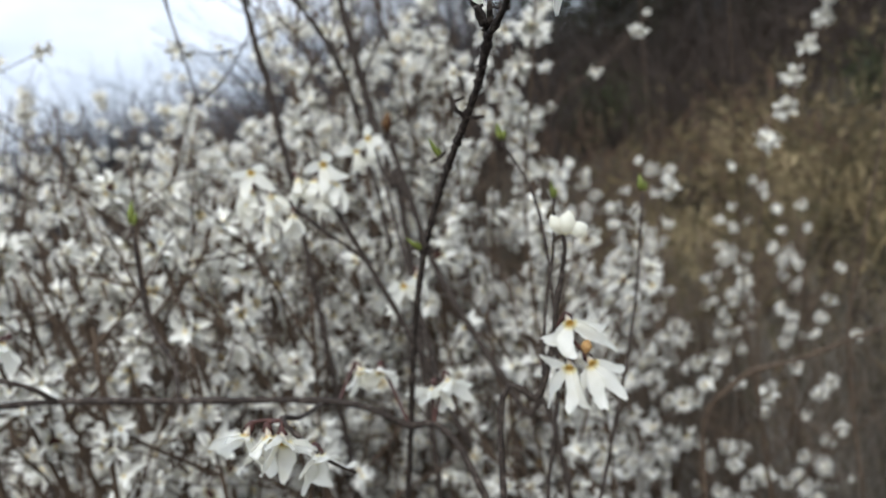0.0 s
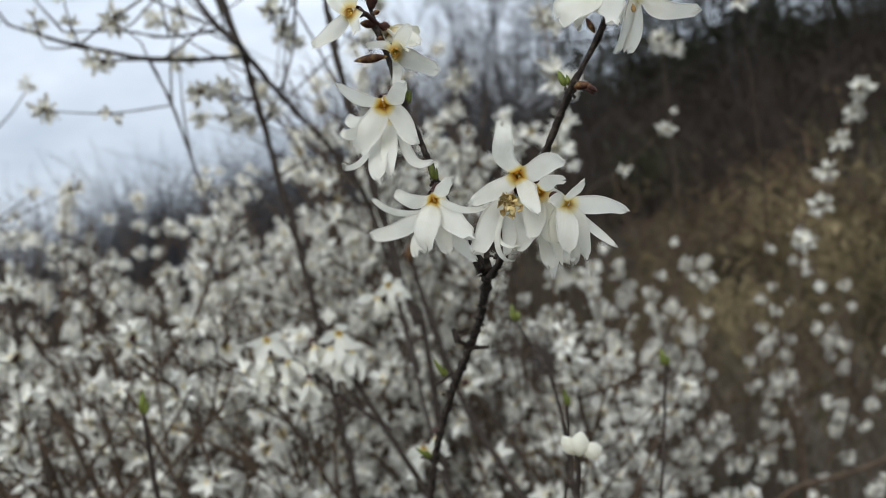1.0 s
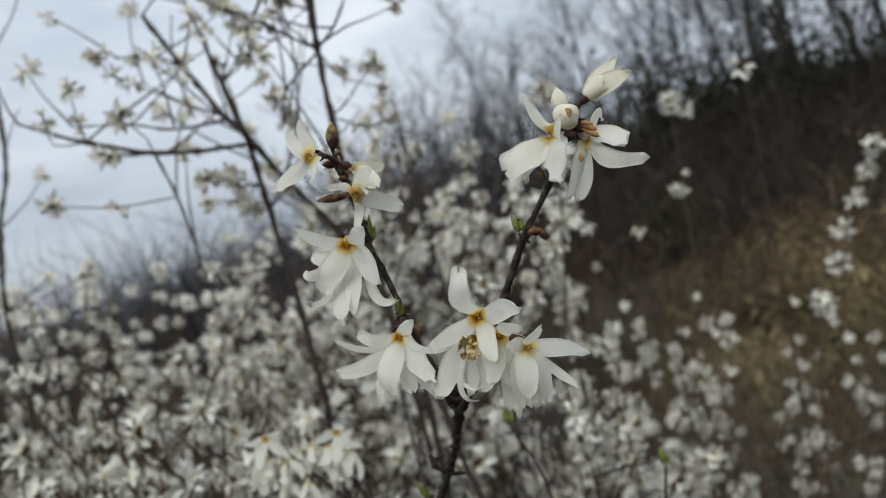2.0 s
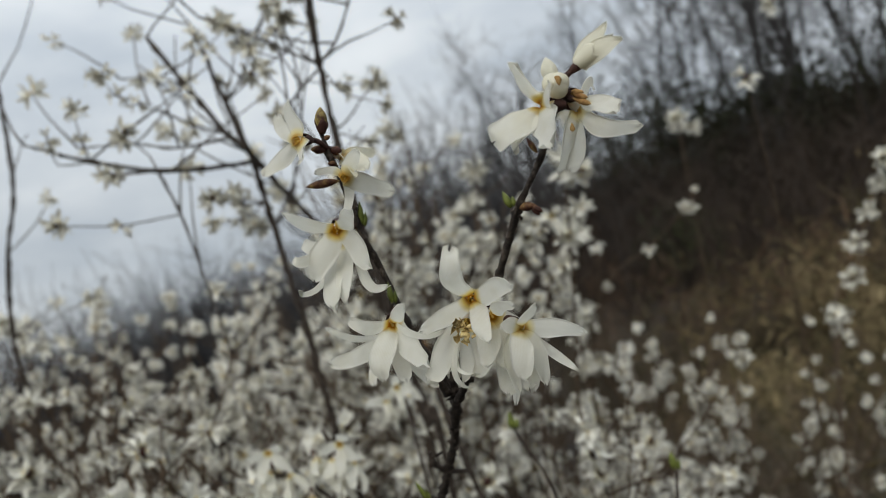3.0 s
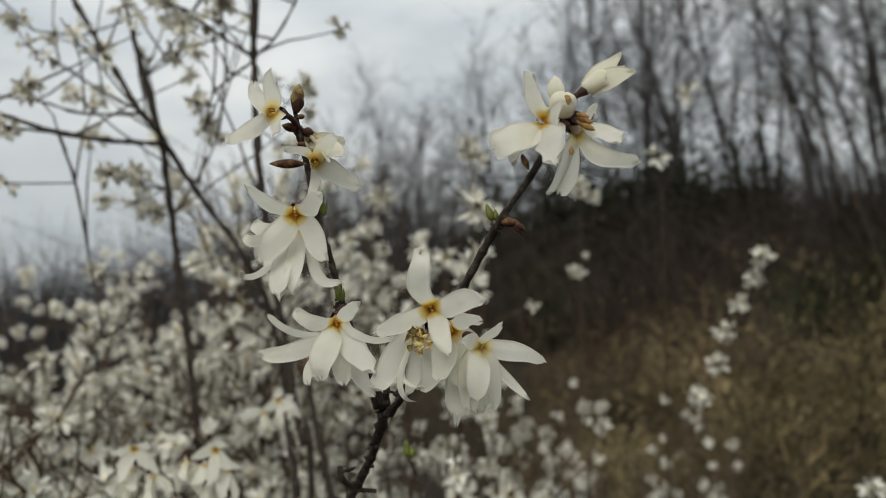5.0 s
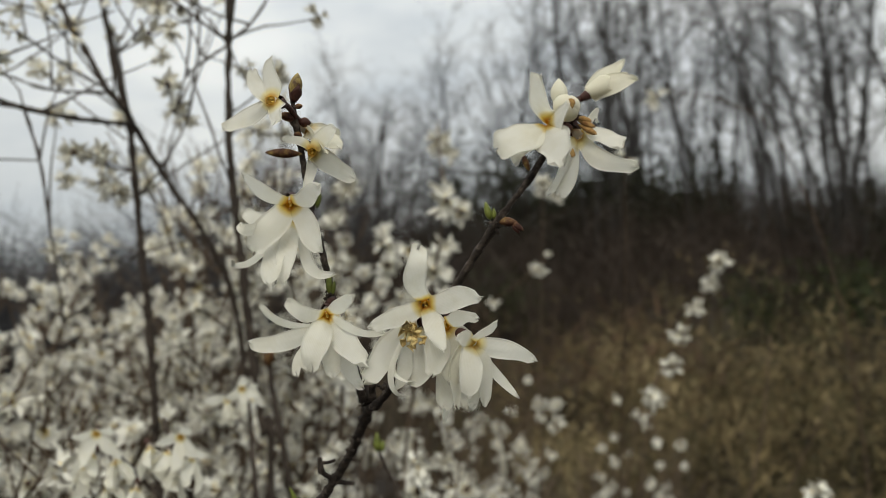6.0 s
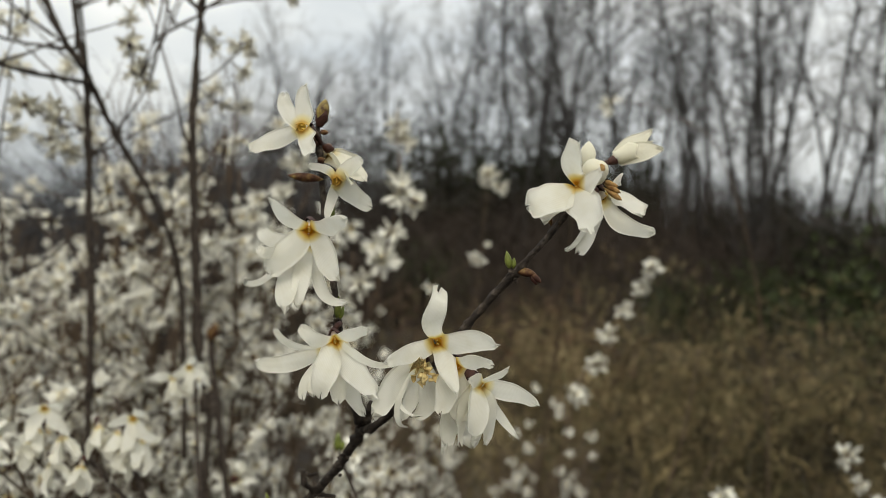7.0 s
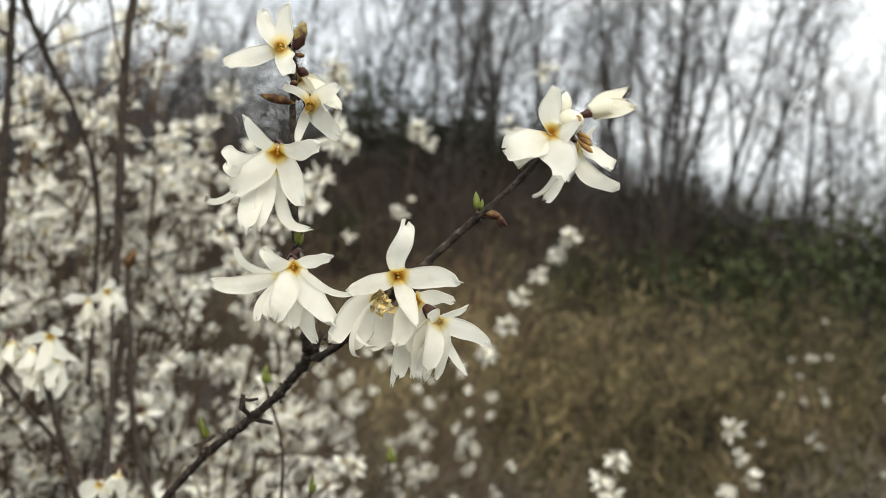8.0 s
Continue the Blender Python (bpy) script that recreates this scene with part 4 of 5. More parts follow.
# slender twigs of single blossom clusters farther off
def slender_twig(label, line, heads, count, thick=1.0):
    tw = thing("flowering_twig", label, "twig", "slender twigs")
    x, y, z = line[0]
    gx, gy = x * 1.08, y * 1.08
    rows = [(gx, gy, ground_height(gx, gy) - 0.03), (x * 1.03, y * 1.03, z * 0.6)] + line
    n = len(rows) - 1
    stem("stem", tw, [(*p, thick * (0.0020 + (0.0006 - 0.0020) * (i / n) ** 0.5)) for i, p in enumerate(rows)], 0.012, 6, 0.25, 0.03, M_BARK_PALE)
    bloom = []
    for x, y, z, *size in heads:
        node_blossoms((x, y, z), (0, 0, 1), mid_rng, count + mid_rng.choice((2, 3)), bloom, *(size or (1.1,)))
    hang_blossoms(tw, bloom, 300)


slender_twig("upright twig strung with round white blossom clusters", [(0.30, 0.90, 0.90), (0.341, 0.885, 1.178), (0.391, 0.930, 1.208), (0.408, 0.945, 1.242), (0.426, 0.945, 1.272), (0.443, 0.940, 1.302), (0.447, 0.920, 1.322), (0.452, 0.915, 1.345)],  [(0.341, 0.882, 1.178), (0.391, 0.947, 1.208), (0.408, 0.956, 1.242), (0.426, 0.945, 1.272), (0.443, 0.940, 1.300), (0.446, 0.920, 1.322)], 7)
slender_twig("thin leaning twig with a few small white blossom clusters", [(0.05, 1.15, 1.10), (0.150, 1.070, 1.262), (0.206, 1.043, 1.295), (0.257, 1.006, 1.331), (0.268, 1.000, 1.345)], [(0.150, 1.070, 1.262, 0.55), (0.206, 1.043, 1.295, 0.8), (0.258, 1.010, 1.330, 1.0), (0.270, 1.002, 1.348, 0.45)], 3)
slender_twig("thin twig with pale blossom clusters", [(0.02, 0.80, 1.05), (0.06, 0.78, 1.25), (0.1033, 0.7536, 1.3087), (0.11, 0.75, 1.335)], [(0.1033, 0.7536, 1.3087), (0.085, 0.765, 1.285), (0.11, 0.75, 1.33)], 5)
slender_twig("thin twig with pale blossom clusters", [(-0.01, 0.85, 1.10), (0.010, 0.84, 1.30), (0.029, 0.815, 1.396), (0.03, 0.81, 1.43)], [(0.029, 0.8235, 1.398), (0.015, 0.83, 1.37), (0.01, 0.84, 1.33), (0.005, 0.84, 1.29)], 5)
slender_twig("thin twig with pale cream blossom clusters near its tip", [(0.06, 0.72, 1.10), (0.085, 0.66, 1.28), (0.095, 0.635, 1.35), (0.099, 0.680, 1.412), (0.102, 0.69, 1.43)], [(0.099, 0.686, 1.412), (0.106, 0.680, 1.400), (0.095, 0.621, 1.350), (0.106, 0.640, 1.345), (0.088, 0.655, 1.300)], 3)
slender_twig("bare twig ending in a single white blossom", [(0.55, 0.85, 1.20), (0.47, 0.80, 1.42), (0.40, 0.785, 1.470), (0.336, 0.780, 1.478)], [(0.328, 0.780, 1.474)], 2)
slender_twig("bare twig ending in a single white blossom", [(0.30, 0.90, 1.00), (0.27, 0.74, 1.30), (0.252, 0.672, 1.390)], [(0.252, 0.672, 1.390)], 1)
slender_twig("thin twig with pale blossom clusters", [(0.27, 1.10, 1.10), (0.28, 1.07, 1.35), (0.286, 1.065, 1.445)], [(0.286, 1.065, 1.445), (0.300, 1.060, 1.430)], 3)
slender_twig("short twig with white blossoms beside the dry bank", [(0.66, 0.82, 0.90), (0.652, 0.806, 1.0666), (0.636, 0.809, 1.093), (0.622, 0.8128, 1.1236), (0.618, 0.815, 1.145)], [(0.622, 0.8128, 1.1236), (0.6363, 0.8091, 1.093), (0.652, 0.805, 1.070), (0.629, 0.813, 1.053)], 2)
slender_twig("bare pale twig beside the dry bank", [(0.60, 0.82, 0.90), (0.655, 0.805, 1.075), (0.7123, 0.7819, 1.1221), (0.7248, 0.7758, 1.169)], [], 0)
slender_twig("bare pale stick beside the dry bank", [(0.40, 0.84, 0.80), (0.4358, 0.8272, 1.0374), (0.4568, 0.8175, 1.1015), (0.4892, 0.804, 1.167)], [], 0)
slender_twig("short twig with white blossoms beside the dry bank", [(0.40, 0.74, 0.85), (0.4112, 0.7282, 1.0812), (0.4215, 0.7239, 1.1017)], [(0.4215, 0.7239, 1.1017), (0.4112, 0.7282, 1.0812), (0.4205, 0.7254, 1.0688)], 2)

slender_twig("bare dark twig leaning over the dry bank", [(0.20, 0.79, 0.88), (0.239, 0.779, 0.959), (0.299, 0.763, 0.976), (0.365, 0.741, 0.998), (0.42, 0.725, 1.012)], [], 0, 2.2)
slender_twig("bare pale upright stick beside the dry bank", [(0.285, 0.64, 0.98), (0.300, 0.623, 1.092), (0.310, 0.623, 1.125), (0.323, 0.620, 1.173), (0.335, 0.618, 1.24)], [], 0)

# two green-tipped shoots low beside the branch
for a, b, c in [((0.030, 0.312, 1.120), (0.034, 0.322, 1.180), (0.0248, 0.3272, 1.2095)), ((0.040, 0.315, 1.070), (0.066, 0.335, 1.130), (0.0792, 0.3413, 1.1798))]:
    sh = thing("green_shoot", "thin shoot with a bright green leaf bud", "shoot", "green shoots")
    stem("stem", sh, [(0.012, 0.303, 0.60, 0.0012), (0.010, 0.300, 1.000, 0.0009), (*a, 0.0007), (*b, 0.0006), (*c, 0.0005)], 0.006, 7, 0.25, 0.02)
    leaf_bud(sh, c, (c[0] + 0.0005, c[1] - 0.001, c[2] + 0.007), 0.0014)


# ---------------------------------------------------------------- the branch in focus
hero = thing("flowering_branch", "dark forked twig with white four-petalled blossoms and a few buds", "branch")
stem("main_stem", hero, [(-0.0400, 0.340, 1.060, 0.00109), (-0.0292, 0.3177, 1.1065, 0.00104), (-0.0205, 0.2970, 1.1440, 0.00099), (-0.0104, 0.2752, 1.1766, 0.00097),
                         (0.0002, 0.2552, 1.1992, 0.00096), (0.0091, 0.2345, 1.2146, 0.00103), (0.0138, 0.2240, 1.2232, 0.00094), (0.0176, 0.2130, 1.2335, 0.00117)], 0.0009, 12, 0.55, 0.012)
stem("twig", hero, [(0.0174, 0.2128, 1.2330, 0.00094), (0.0200, 0.2066, 1.2352, 0.00086), (0.0274, 0.1945, 1.2464, 0.00077), (0.0352, 0.1868, 1.2586, 0.00075), (0.0412, 0.1772, 1.2682, 0.00074), (0.0440, 0.1756, 1.2718, 0.00056),
                    (0.0482, 0.1741, 1.2771, 0.00059), (0.0520, 0.1722, 1.2832, 0.00053), (0.0542, 0.1716, 1.2880, 0.00038)], 0.0009, 10, 0.45, 0.009)
stem("twig", hero, [(0.0175, 0.2135, 1.2340, 0.00115), (0.0152, 0.2122, 1.2404, 0.00090), (0.0120, 0.2092, 1.2505, 0.00076), (0.0103, 0.2066, 1.2583, 0.00072), (0.0085, 0.2047, 1.2674, 0.00068),
                    (0.0067, 0.2018, 1.2754, 0.00068), (0.0050, 0.2016, 1.2880, 0.00062), (0.0040, 0.1988, 1.2940, 0.00066), (0.0034, 0.1990, 1.2995, 0.00041)], 0.0009, 10, 0.50, 0.0085)
for a, b, r in [((0.0165, 0.211, 1.2350), (0.0150, 0.2085, 1.2392), 0.0009), ((0.0182, 0.211, 1.2350), (0.0186, 0.2080, 1.2398), 0.0008),
                ((0.0090, 0.2340, 1.2148), (0.0064, 0.2322, 1.2172), 0.0007), ((0.0064, 0.2322, 1.2172), (0.0060, 0.2312, 1.2208), 0.0007), ((0.0060, 0.2318, 1.2195), (0.0096, 0.2305, 1.2202), 0.0004),
                ((0.0096, 0.2332, 1.2148), (0.0142, 0.2325, 1.2140), 0.0006), ((-0.0106, 0.2750, 1.1766), (-0.0050, 0.2735, 1.1768), 0.0007),
                ((-0.0106, 0.2750, 1.1766), (-0.0145, 0.2740, 1.1785), 0.0006), ((0.0020, 0.2480, 1.2070), (-0.0030, 0.2460, 1.2045), 0.0004),
                ((0.0205, 0.2070, 1.2380), (0.0232, 0.2070, 1.2372), 0.0008)]:
    m = [(p + q) / 2 + random.uniform(-0.0004, 0.0004) for p, q in zip(a, b)]
    stem("spur", hero, [(*a, r * 1.3), (*m, r), (*b, r * 0.8)], 0.001, 7, 0.4)

open_flower(hero, (0.0281, 0.1854, 1.2542), (-0.06, -1.0, 0.02), [((-2.4, -8.0, 5.6), (-1.3, -6.2, 10.4), 4.0, 0.15), ((4.4, -5.7, 0.4), (7.9, -12.1, 0.1), 4.2, 0.25), ((-5.2, -1.3, -2.2), (-10.6, -5.1, -4.1), 3.6, 0.20), ((0.9, -5.2, -4.6), (1.6, -10.5, -8.7), 3.8, 0.30)], M_PETAL, (0.0300, 0.1940, 1.2525))
open_flower(hero, (0.0314, 0.1826, 1.2499), (0.15, -0.89, -0.43), [((1.6, -7.0, 1.0), (4.4, -9.1, 0.7), 2.8, 0.25), ((2.8, 0.8, -4.4), (4.6, -0.4, -8.8), 6.2, 0.10), ((1.1, 0.5, -6.2), (0.8, 0.4, -11.0), 5.6, 0.15), ((-1.8, -1.0, -4.6), (-3.2, -2.0, -9.0), 4.6, 0.25)], M_PETAL, (0.0305, 0.1935, 1.2520))
open_flower(hero, (0.0364, 0.1816, 1.2463), (0.62, -0.52, -0.58), [((-1.8, -3.0, 0.9), (-3.6, -4.5, 0.6), 3.0, 0.20), ((-1.0, -2.6, -4.6), (-1.6, -2.2, -9.6), 4.6, 0.25), ((5.4, 0.4, -1.4), (11.7, 0.8, -3.8), 3.6, 0.10), ((1.5, -4.3, 1.7), (3.4, -5.7, 3.5), 2.2, 0.00), ((1.7, 0.1, -5.2), (2.0, 2.6, -11.6), 4.3, 0.50), ((5.3, 3.7, -6.8), (8.5, 3.2, -10.3), 1.8, 0.40), ((-2.8, 1.6, -5.6), (-3.6, 1.4, -11.4), 4.6, 0.35), ((0.3, 2.0, -6.0), (-0.6, 2.6, -12.2), 4.2, 0.45)], M_PETAL_MID, (0.0312, 0.1925, 1.2535))
open_flower(hero, (0.0332, 0.1853, 1.2447), (0.02, -0.44, -0.9), [((0.4, 8.8, -5.9), (-1.9, 7.0, -13.0), 3.9, 0.75), ((2.2, 5.3, -5.2), (1.8, -2.5, -10.3), 5.0, 0.35), ((-0.9, 1.6, -5.2), (-2.6, 1.0, -10.4), 5.0, 0.35)], M_PETAL_MID, (0.0300, 0.1940, 1.2510))
open_flower(hero, (0.0258, 0.1896, 1.2501), (-0.15, -0.74, -0.66), [((-6.5, -1.2, -6.1), (-10.0, -4.6, -9.9), 4.6, 0.30), ((-4.1, 0.1, -7.5), (-0.7, -3.7, -10.3), 0.9, 0.20), ((2.0, -0.6, -7.3), (-1.0, -0.1, -10.7), 4.4, 0.50), ((-4.8, -1.1, -9.6), (-2.0, 2.2, -13.5), 1.1, 0.30), ((-1.2, 1.2, -6.4), (-3.4, 0.8, -11.6), 3.4, 0.40)], M_PETAL_MID, (0.0285, 0.1965, 1.2500))
open_flower(hero, (0.0091, 0.1991, 1.2534), (0.02, -0.85, -0.5), [((2.7, -6.8, 1.6), (4.8, -12.4, 2.7), 2.8, 0.20), ((-4.7, -5.7, 0.4), (-7.3, -6.2, 2.8), 3.0, 0.20), ((5.0, -7.4, -3.3), (11.0, -7.5, -4.0), 1.7, 0.50), ((-2.3, -7.7, -5.6), (-3.1, -7.2, -11.1), 5.0, 0.35), ((3.5, -6.7, -5.7), (6.9, -13.0, -9.8), 4.8, 0.30), ((3.5, 0.3, -9.6), (6.3, -0.9, -14.5), 3.6, 0.40), ((0.4, -2.6, -6.2), (0.8, -3.4, -11.8), 4.4, 0.35)], M_PETAL, (0.0105, 0.2040, 1.2570))
open_flower(hero, (0.0082, 0.2040, 1.2512), (-0.37, -0.85, -0.4), [((-9.2, -2.1, -2.9), (-14.4, -2.4, -2.6), 3.7, 0.35), ((-8.8, -4.2, 1.5), (-11.4, -11.5, 4.6), 1.5, 0.10), ((-4.5, -5.5, -5.9), (-5.2, -7.2, -9.3), 2.3, 0.30), ((-2.5, -5.7, -5.1), (-3.3, -7.8, -8.6), 3.0, 0.30)], M_PETAL_MID, (0.0100, 0.2045, 1.2570))
open_flower(hero, (0.0024, 0.1960, 1.2764), (-0.08, -0.8, -0.58), [((-4.9, -5.1, 1.7), (-8.0, -9.5, 4.4), 2.7, 0.35), ((3.9, -7.4, 0.2), (6.0, -12.2, 1.0), 3.6, 0.15), ((-4.5, -0.8, -5.3), (-7.1, 0.1, -9.4), 5.5, 0.15), ((3.6, -0.8, -5.5), (6.2, -3.6, -10.1), 4.4, 0.20)], M_PETAL, (0.0068, 0.2025, 1.2760))
open_flower(hero, (0.0010, 0.2045, 1.2757), (-0.33, -0.6, -0.72), [((-5.9, -1.2, -1.2), (-8.0, -0.1, 1.2), 3.2, 0.00), ((-6.1, -10.4, -4.6), (-8.7, -10.9, -3.0), 2.3, 0.20), ((-6.4, 0.5, -9.2), (-10.8, -3.0, -10.1), 1.4, 0.10), ((-2.2, -6.5, -9.7), (-2.9, -9.2, -15.3), 4.6, 0.25)], M_PETAL_MID, (0.0070, 0.2035, 1.2765))
open_flower(hero, (0.0030, 0.2035, 1.2740), (-0.05, -0.5, -0.85), [((-1.6, -5.6, -7.2), (-2.1, -7.6, -13.2), 3.7, 0.35), ((2.7, -4.4, -9.7), (7.3, -8.4, -11.9), 2.6, 0.50)], M_PETAL_MID, (0.0070, 0.2035, 1.2765))
open_flower(hero, (0.0073, 0.1924, 1.2865), (-0.05, -0.86, -0.5), [((2.4, -1.2, 2.6), (4.6, -2.6, 4.2), 3.0, 0.20), ((-2.5, 0.4, 2.3), (-5.6, -0.8, 2.3), 1.7, 0.00), ((3.8, 5.1, -1.7), (8.4, 9.9, -3.7), 4.0, 0.10), ((-0.4, 4.0, -3.3), (-1.6, 1.0, -7.7), 2.1, 0.30)], M_PETAL_MID, (0.0058, 0.2000, 1.2890))
open_flower(hero, (0.0062, 0.2025, 1.2935), (0.75, -0.15, -0.6), [((2.3, -2.9, -1.4), (6.4, -12.4, -7.0), 4.6, 0.10), ((1.3, -4.3, -2.1), (3.9, -12.3, -7.8), 3.6, 0.20), ((3.4, 1.5, 0.3), (6.9, 4.8, 0.3), 2.7, 0.00)], M_PETAL_CREAM, (0.0045, 0.1995, 1.2945))
open_flower(hero, (-0.0003, 0.1895, 1.2963), (-0.55, -0.83, -0.05), [((0.1, -0.0, 4.0), (0.2, -1.9, 7.7), 3.5, 0.35), ((-3.0, 2.2, 3.7), (-3.6, 2.8, 7.2), 3.1, 0.10), ((-5.4, 4.9, -2.1), (-9.5, 3.9, -4.7), 3.5, 0.10), ((1.0, -1.5, -2.9), (1.6, -8.2, -6.1), 3.8, 0.05)], M_PETAL_MID, (0.0043, 0.1990, 1.2950))
open_flower(hero, (0.0500, 0.1675, 1.2845), (-0.97, -0.18, 0.15), [((-7.0, -3.2, -3.2), (-10.2, -1.6, -4.4), 6.0, 0.10), ((-2.1, -2.0, 3.5), (-3.0, -7.9, 6.3), 5.0, 0.10), ((0.9, -4.2, 0.2), (1.9, -7.2, 1.6), 4.0, 0.10), ((-0.8, -5.2, -4.1), (-1.4, -10.4, -9.2), 6.0, 0.10), ((-4.4, -1.6, -3.0), (-6.6, -1.2, -7.2), 5.6, 0.15)], M_PETAL, (0.0520, 0.1720, 1.2845))
open_flower(hero, (0.0567, 0.1712, 1.2832), (0.62, 0.05, -0.78), [((3.1, -1.9, -0.3), (5.6, -5.3, -3.4), 5.8, 0.10), ((3.3, -3.1, -5.4), (9.6, -1.9, -5.9), 3.3, 0.10), ((-3.7, -0.5, -6.6), (-6.0, 2.6, -9.8), 3.2, 0.20), ((-1.6, 1.2, -6.2), (-4.3, 1.1, -10.4), 3.4, 0.10), ((2.8, -1.8, 3.9), (3.6, 1.4, 2.9), 1.8, 0.00)], M_PETAL_MID, (0.0530, 0.1718, 1.2865))

# warts and old bud scars on the bark
knob_rng = random.Random(77)
knobs = []
for x, y, z, r, n in [(0.0175, 0.2115, 1.2344, 0.0012, 12), (0.0091, 0.2345, 1.2146, 0.0010, 8), (0.0138, 0.2235, 1.2236, 0.0010, 5), (0.0150, 0.2205, 1.2262, 0.0010, 5), (0.0205, 0.2072, 1.2382, 0.0008, 6), (0.0160, 0.2110, 1.2400, 0.0008, 6),
                      (-0.0010, 0.2550, 1.2000, 0.0010, 6), (-0.0106, 0.2758, 1.1766, 0.0010, 6), (0.0408, 0.1771, 1.2684, 0.0006, 6), (0.0498, 0.1733, 1.2805, 0.0006, 6), (0.0066, 0.2020, 1.2810, 0.0006, 5), (0.0098, 0.2036, 1.2578, 0.0007, 5)]:
    for k in range(n):
        d = unit((knob_rng.gauss(0, 1), knob_rng.gauss(-0.3, 1), knob_rng.gauss(0, 0.7)))
        p = np.array((x, y, z)) + d * r * 0.7 + np.array([0.0, 0.0, knob_rng.gauss(0, 0.0006)])
        knobs.append(pod(p, p + d * knob_rng.uniform(0.0006, 0.0013), knob_rng.uniform(0.0003, 0.0006), 6, 4, 0.4, 0.3))
tagged(part("bark_wart", *merged(knobs), M_BARK, hero, "rough bark warts and bud scars"), kind="stuff")

# buds, a half-open blossom, dried stamens and leaf buds along the branch
half_open = part("half_open_flower", *cup_geometry((0.0566, 0.1690, 1.2897), (0.85, -0.2, 0.42), 0.0018, 0.0005, 0.0010), M_CALYX, hero, "half-open creamy blossom with dark calyx")
v, fc = cup_geometry((0.0578, 0.1687, 1.2905), (0.88, -0.10, 0.38), 0.0042, 0.0009, 0.0021, 20, 4, 0.14, 8)
part("corolla", v, fc, M_PETAL_CREAM, half_open, floats={"along": [0.22 + 0.5 * ((k // 20) % 9) / 8 for k in range(len(v))]})
for m, t, w in (((3.8, -0.8, 3.4), (7.2, -1.4, 6.2), 3.4), ((4.8, -2.0, 1.6), (9.2, -2.4, 2.2), 4.0), ((4.4, 0.4, 2.4), (8.0, 0.2, 4.2), 3.8)):
    v, fc, fl = blade_petal((0.0578, 0.1687, 1.2904), (0.3, -0.9, 0.3), np.array(m) * 0.001, np.array(t) * 0.001, w * 0.001, 0.9, bloom_rng)
    part("petal", v, fc, M_PETAL_CREAM, half_open, floats={"along": [min(1.0, 0.12 + k) for k in fl["along"]], "across": fl["across"]})
folds = [pod((0.0538 + dx, 0.1700, 1.2878 + dz), (0.0530 + dx * 0.3, 0.1640 + dy, 1.2872 + dz * 0.3), r, 16, 12, 0.55, 0.05) for dx, dy, dz, r in ((-0.0009, 0, 0.0006, 0.0020), (0.0010, 0.0004, 0.0005, 0.0019), (0.0001, 0.0003, -0.0010, 0.0020))]
v, fc = merged(folds)
part("flower_bud", v, fc, M_PETAL_CREAM, hero, "round cream bud with folded petals and a brown spot", floats={"along": [0.5] * len(v)})
part("flower_stalk", *tube(spline([(0.0536, 0.1711, 1.2878, 0.0006), (0.0550, 0.1700, 1.2889, 0.0006), (0.0568, 0.1690, 1.2898, 0.0006)], 0.001), 7, 0.2), M_CALYX, half_open)
flower_bud(hero, (0.0533, 0.1715, 1.2888), (0.0530, 0.1695, 1.2938), 0.0016, M_PETAL_CREAM, "closed round cream flower bud")
part("withered_spot", *pod((0.0536, 0.1648, 1.2886), (0.0536, 0.1645, 1.2866), 0.0007, 9, 8, 0.35, 0.4), M_DRY, hero, "brown withered crease on the bud")
for base, tip, r in [((0.0556, 0.1690, 1.2858), (0.0582, 0.1662, 1.2836), 0.0006), ((0.0557, 0.1690, 1.2850), (0.0584, 0.1660, 1.2822), 0.0006), ((0.0553, 0.1692, 1.2864), (0.0578, 0.1666, 1.2848), 0.0006), ((0.0546, 0.1692, 1.2806), (0.0543, 0.1684, 1.2786), 0.0005)]:
    part("dried_stamen", *pod(base, tip, r, 7, 6, 0.6, 0.3), M_DRY, hero, "dried tan stamen")
part("calyx", *cup_geometry((0.0541, 0.1705, 1.2862), (0.75, -0.4, -0.25), 0.0022, 0.0007, 0.0014, 12, 4, 0.35), M_CALYX, hero)
crumb_rng = random.Random(17)
crumbs = []
for k in range(9):
    q = np.array((0.0254, 0.1842, 1.2484)) + np.array([crumb_rng.gauss(0, 0.0006), crumb_rng.gauss(0, 0.0004), crumb_rng.gauss(0, 0.0009)])
    way = unit((crumb_rng.gauss(0, 1), crumb_rng.gauss(-0.4, 0.7), crumb_rng.gauss(-0.3, 1)))
    crumbs.append(petal_geometry(q, way, way * crumb_rng.uniform(0.0016, 0.0030) + unit((way[2], 0.3, -way[0])) * 0.0008, 0.0016, 0.8, 0.5, wave=0.6, rows=6, cols=4, rng=crumb_rng)[:2])
for k in range(10):
    p = np.array((0.0254, 0.1840, 1.2482)) + np.array([crumb_rng.gauss(0, 0.0005), crumb_rng.gauss(0, 0.0004), crumb_rng.gauss(0, 0.0007)])
    crumbs.append(pod(p, p + unit((crumb_rng.gauss(0, 1), crumb_rng.gauss(0, 1), crumb_rng.gauss(-0.5, 1))) * crumb_rng.uniform(0.0009, 0.0022), crumb_rng.uniform(0.0003, 0.0006), 6, 4, 0.5, 0.4))
tagged(part("dried_stamen", *merged(crumbs), M_STRAWY, hero, "crumpled ochre dried stamens"), kind="stuff")
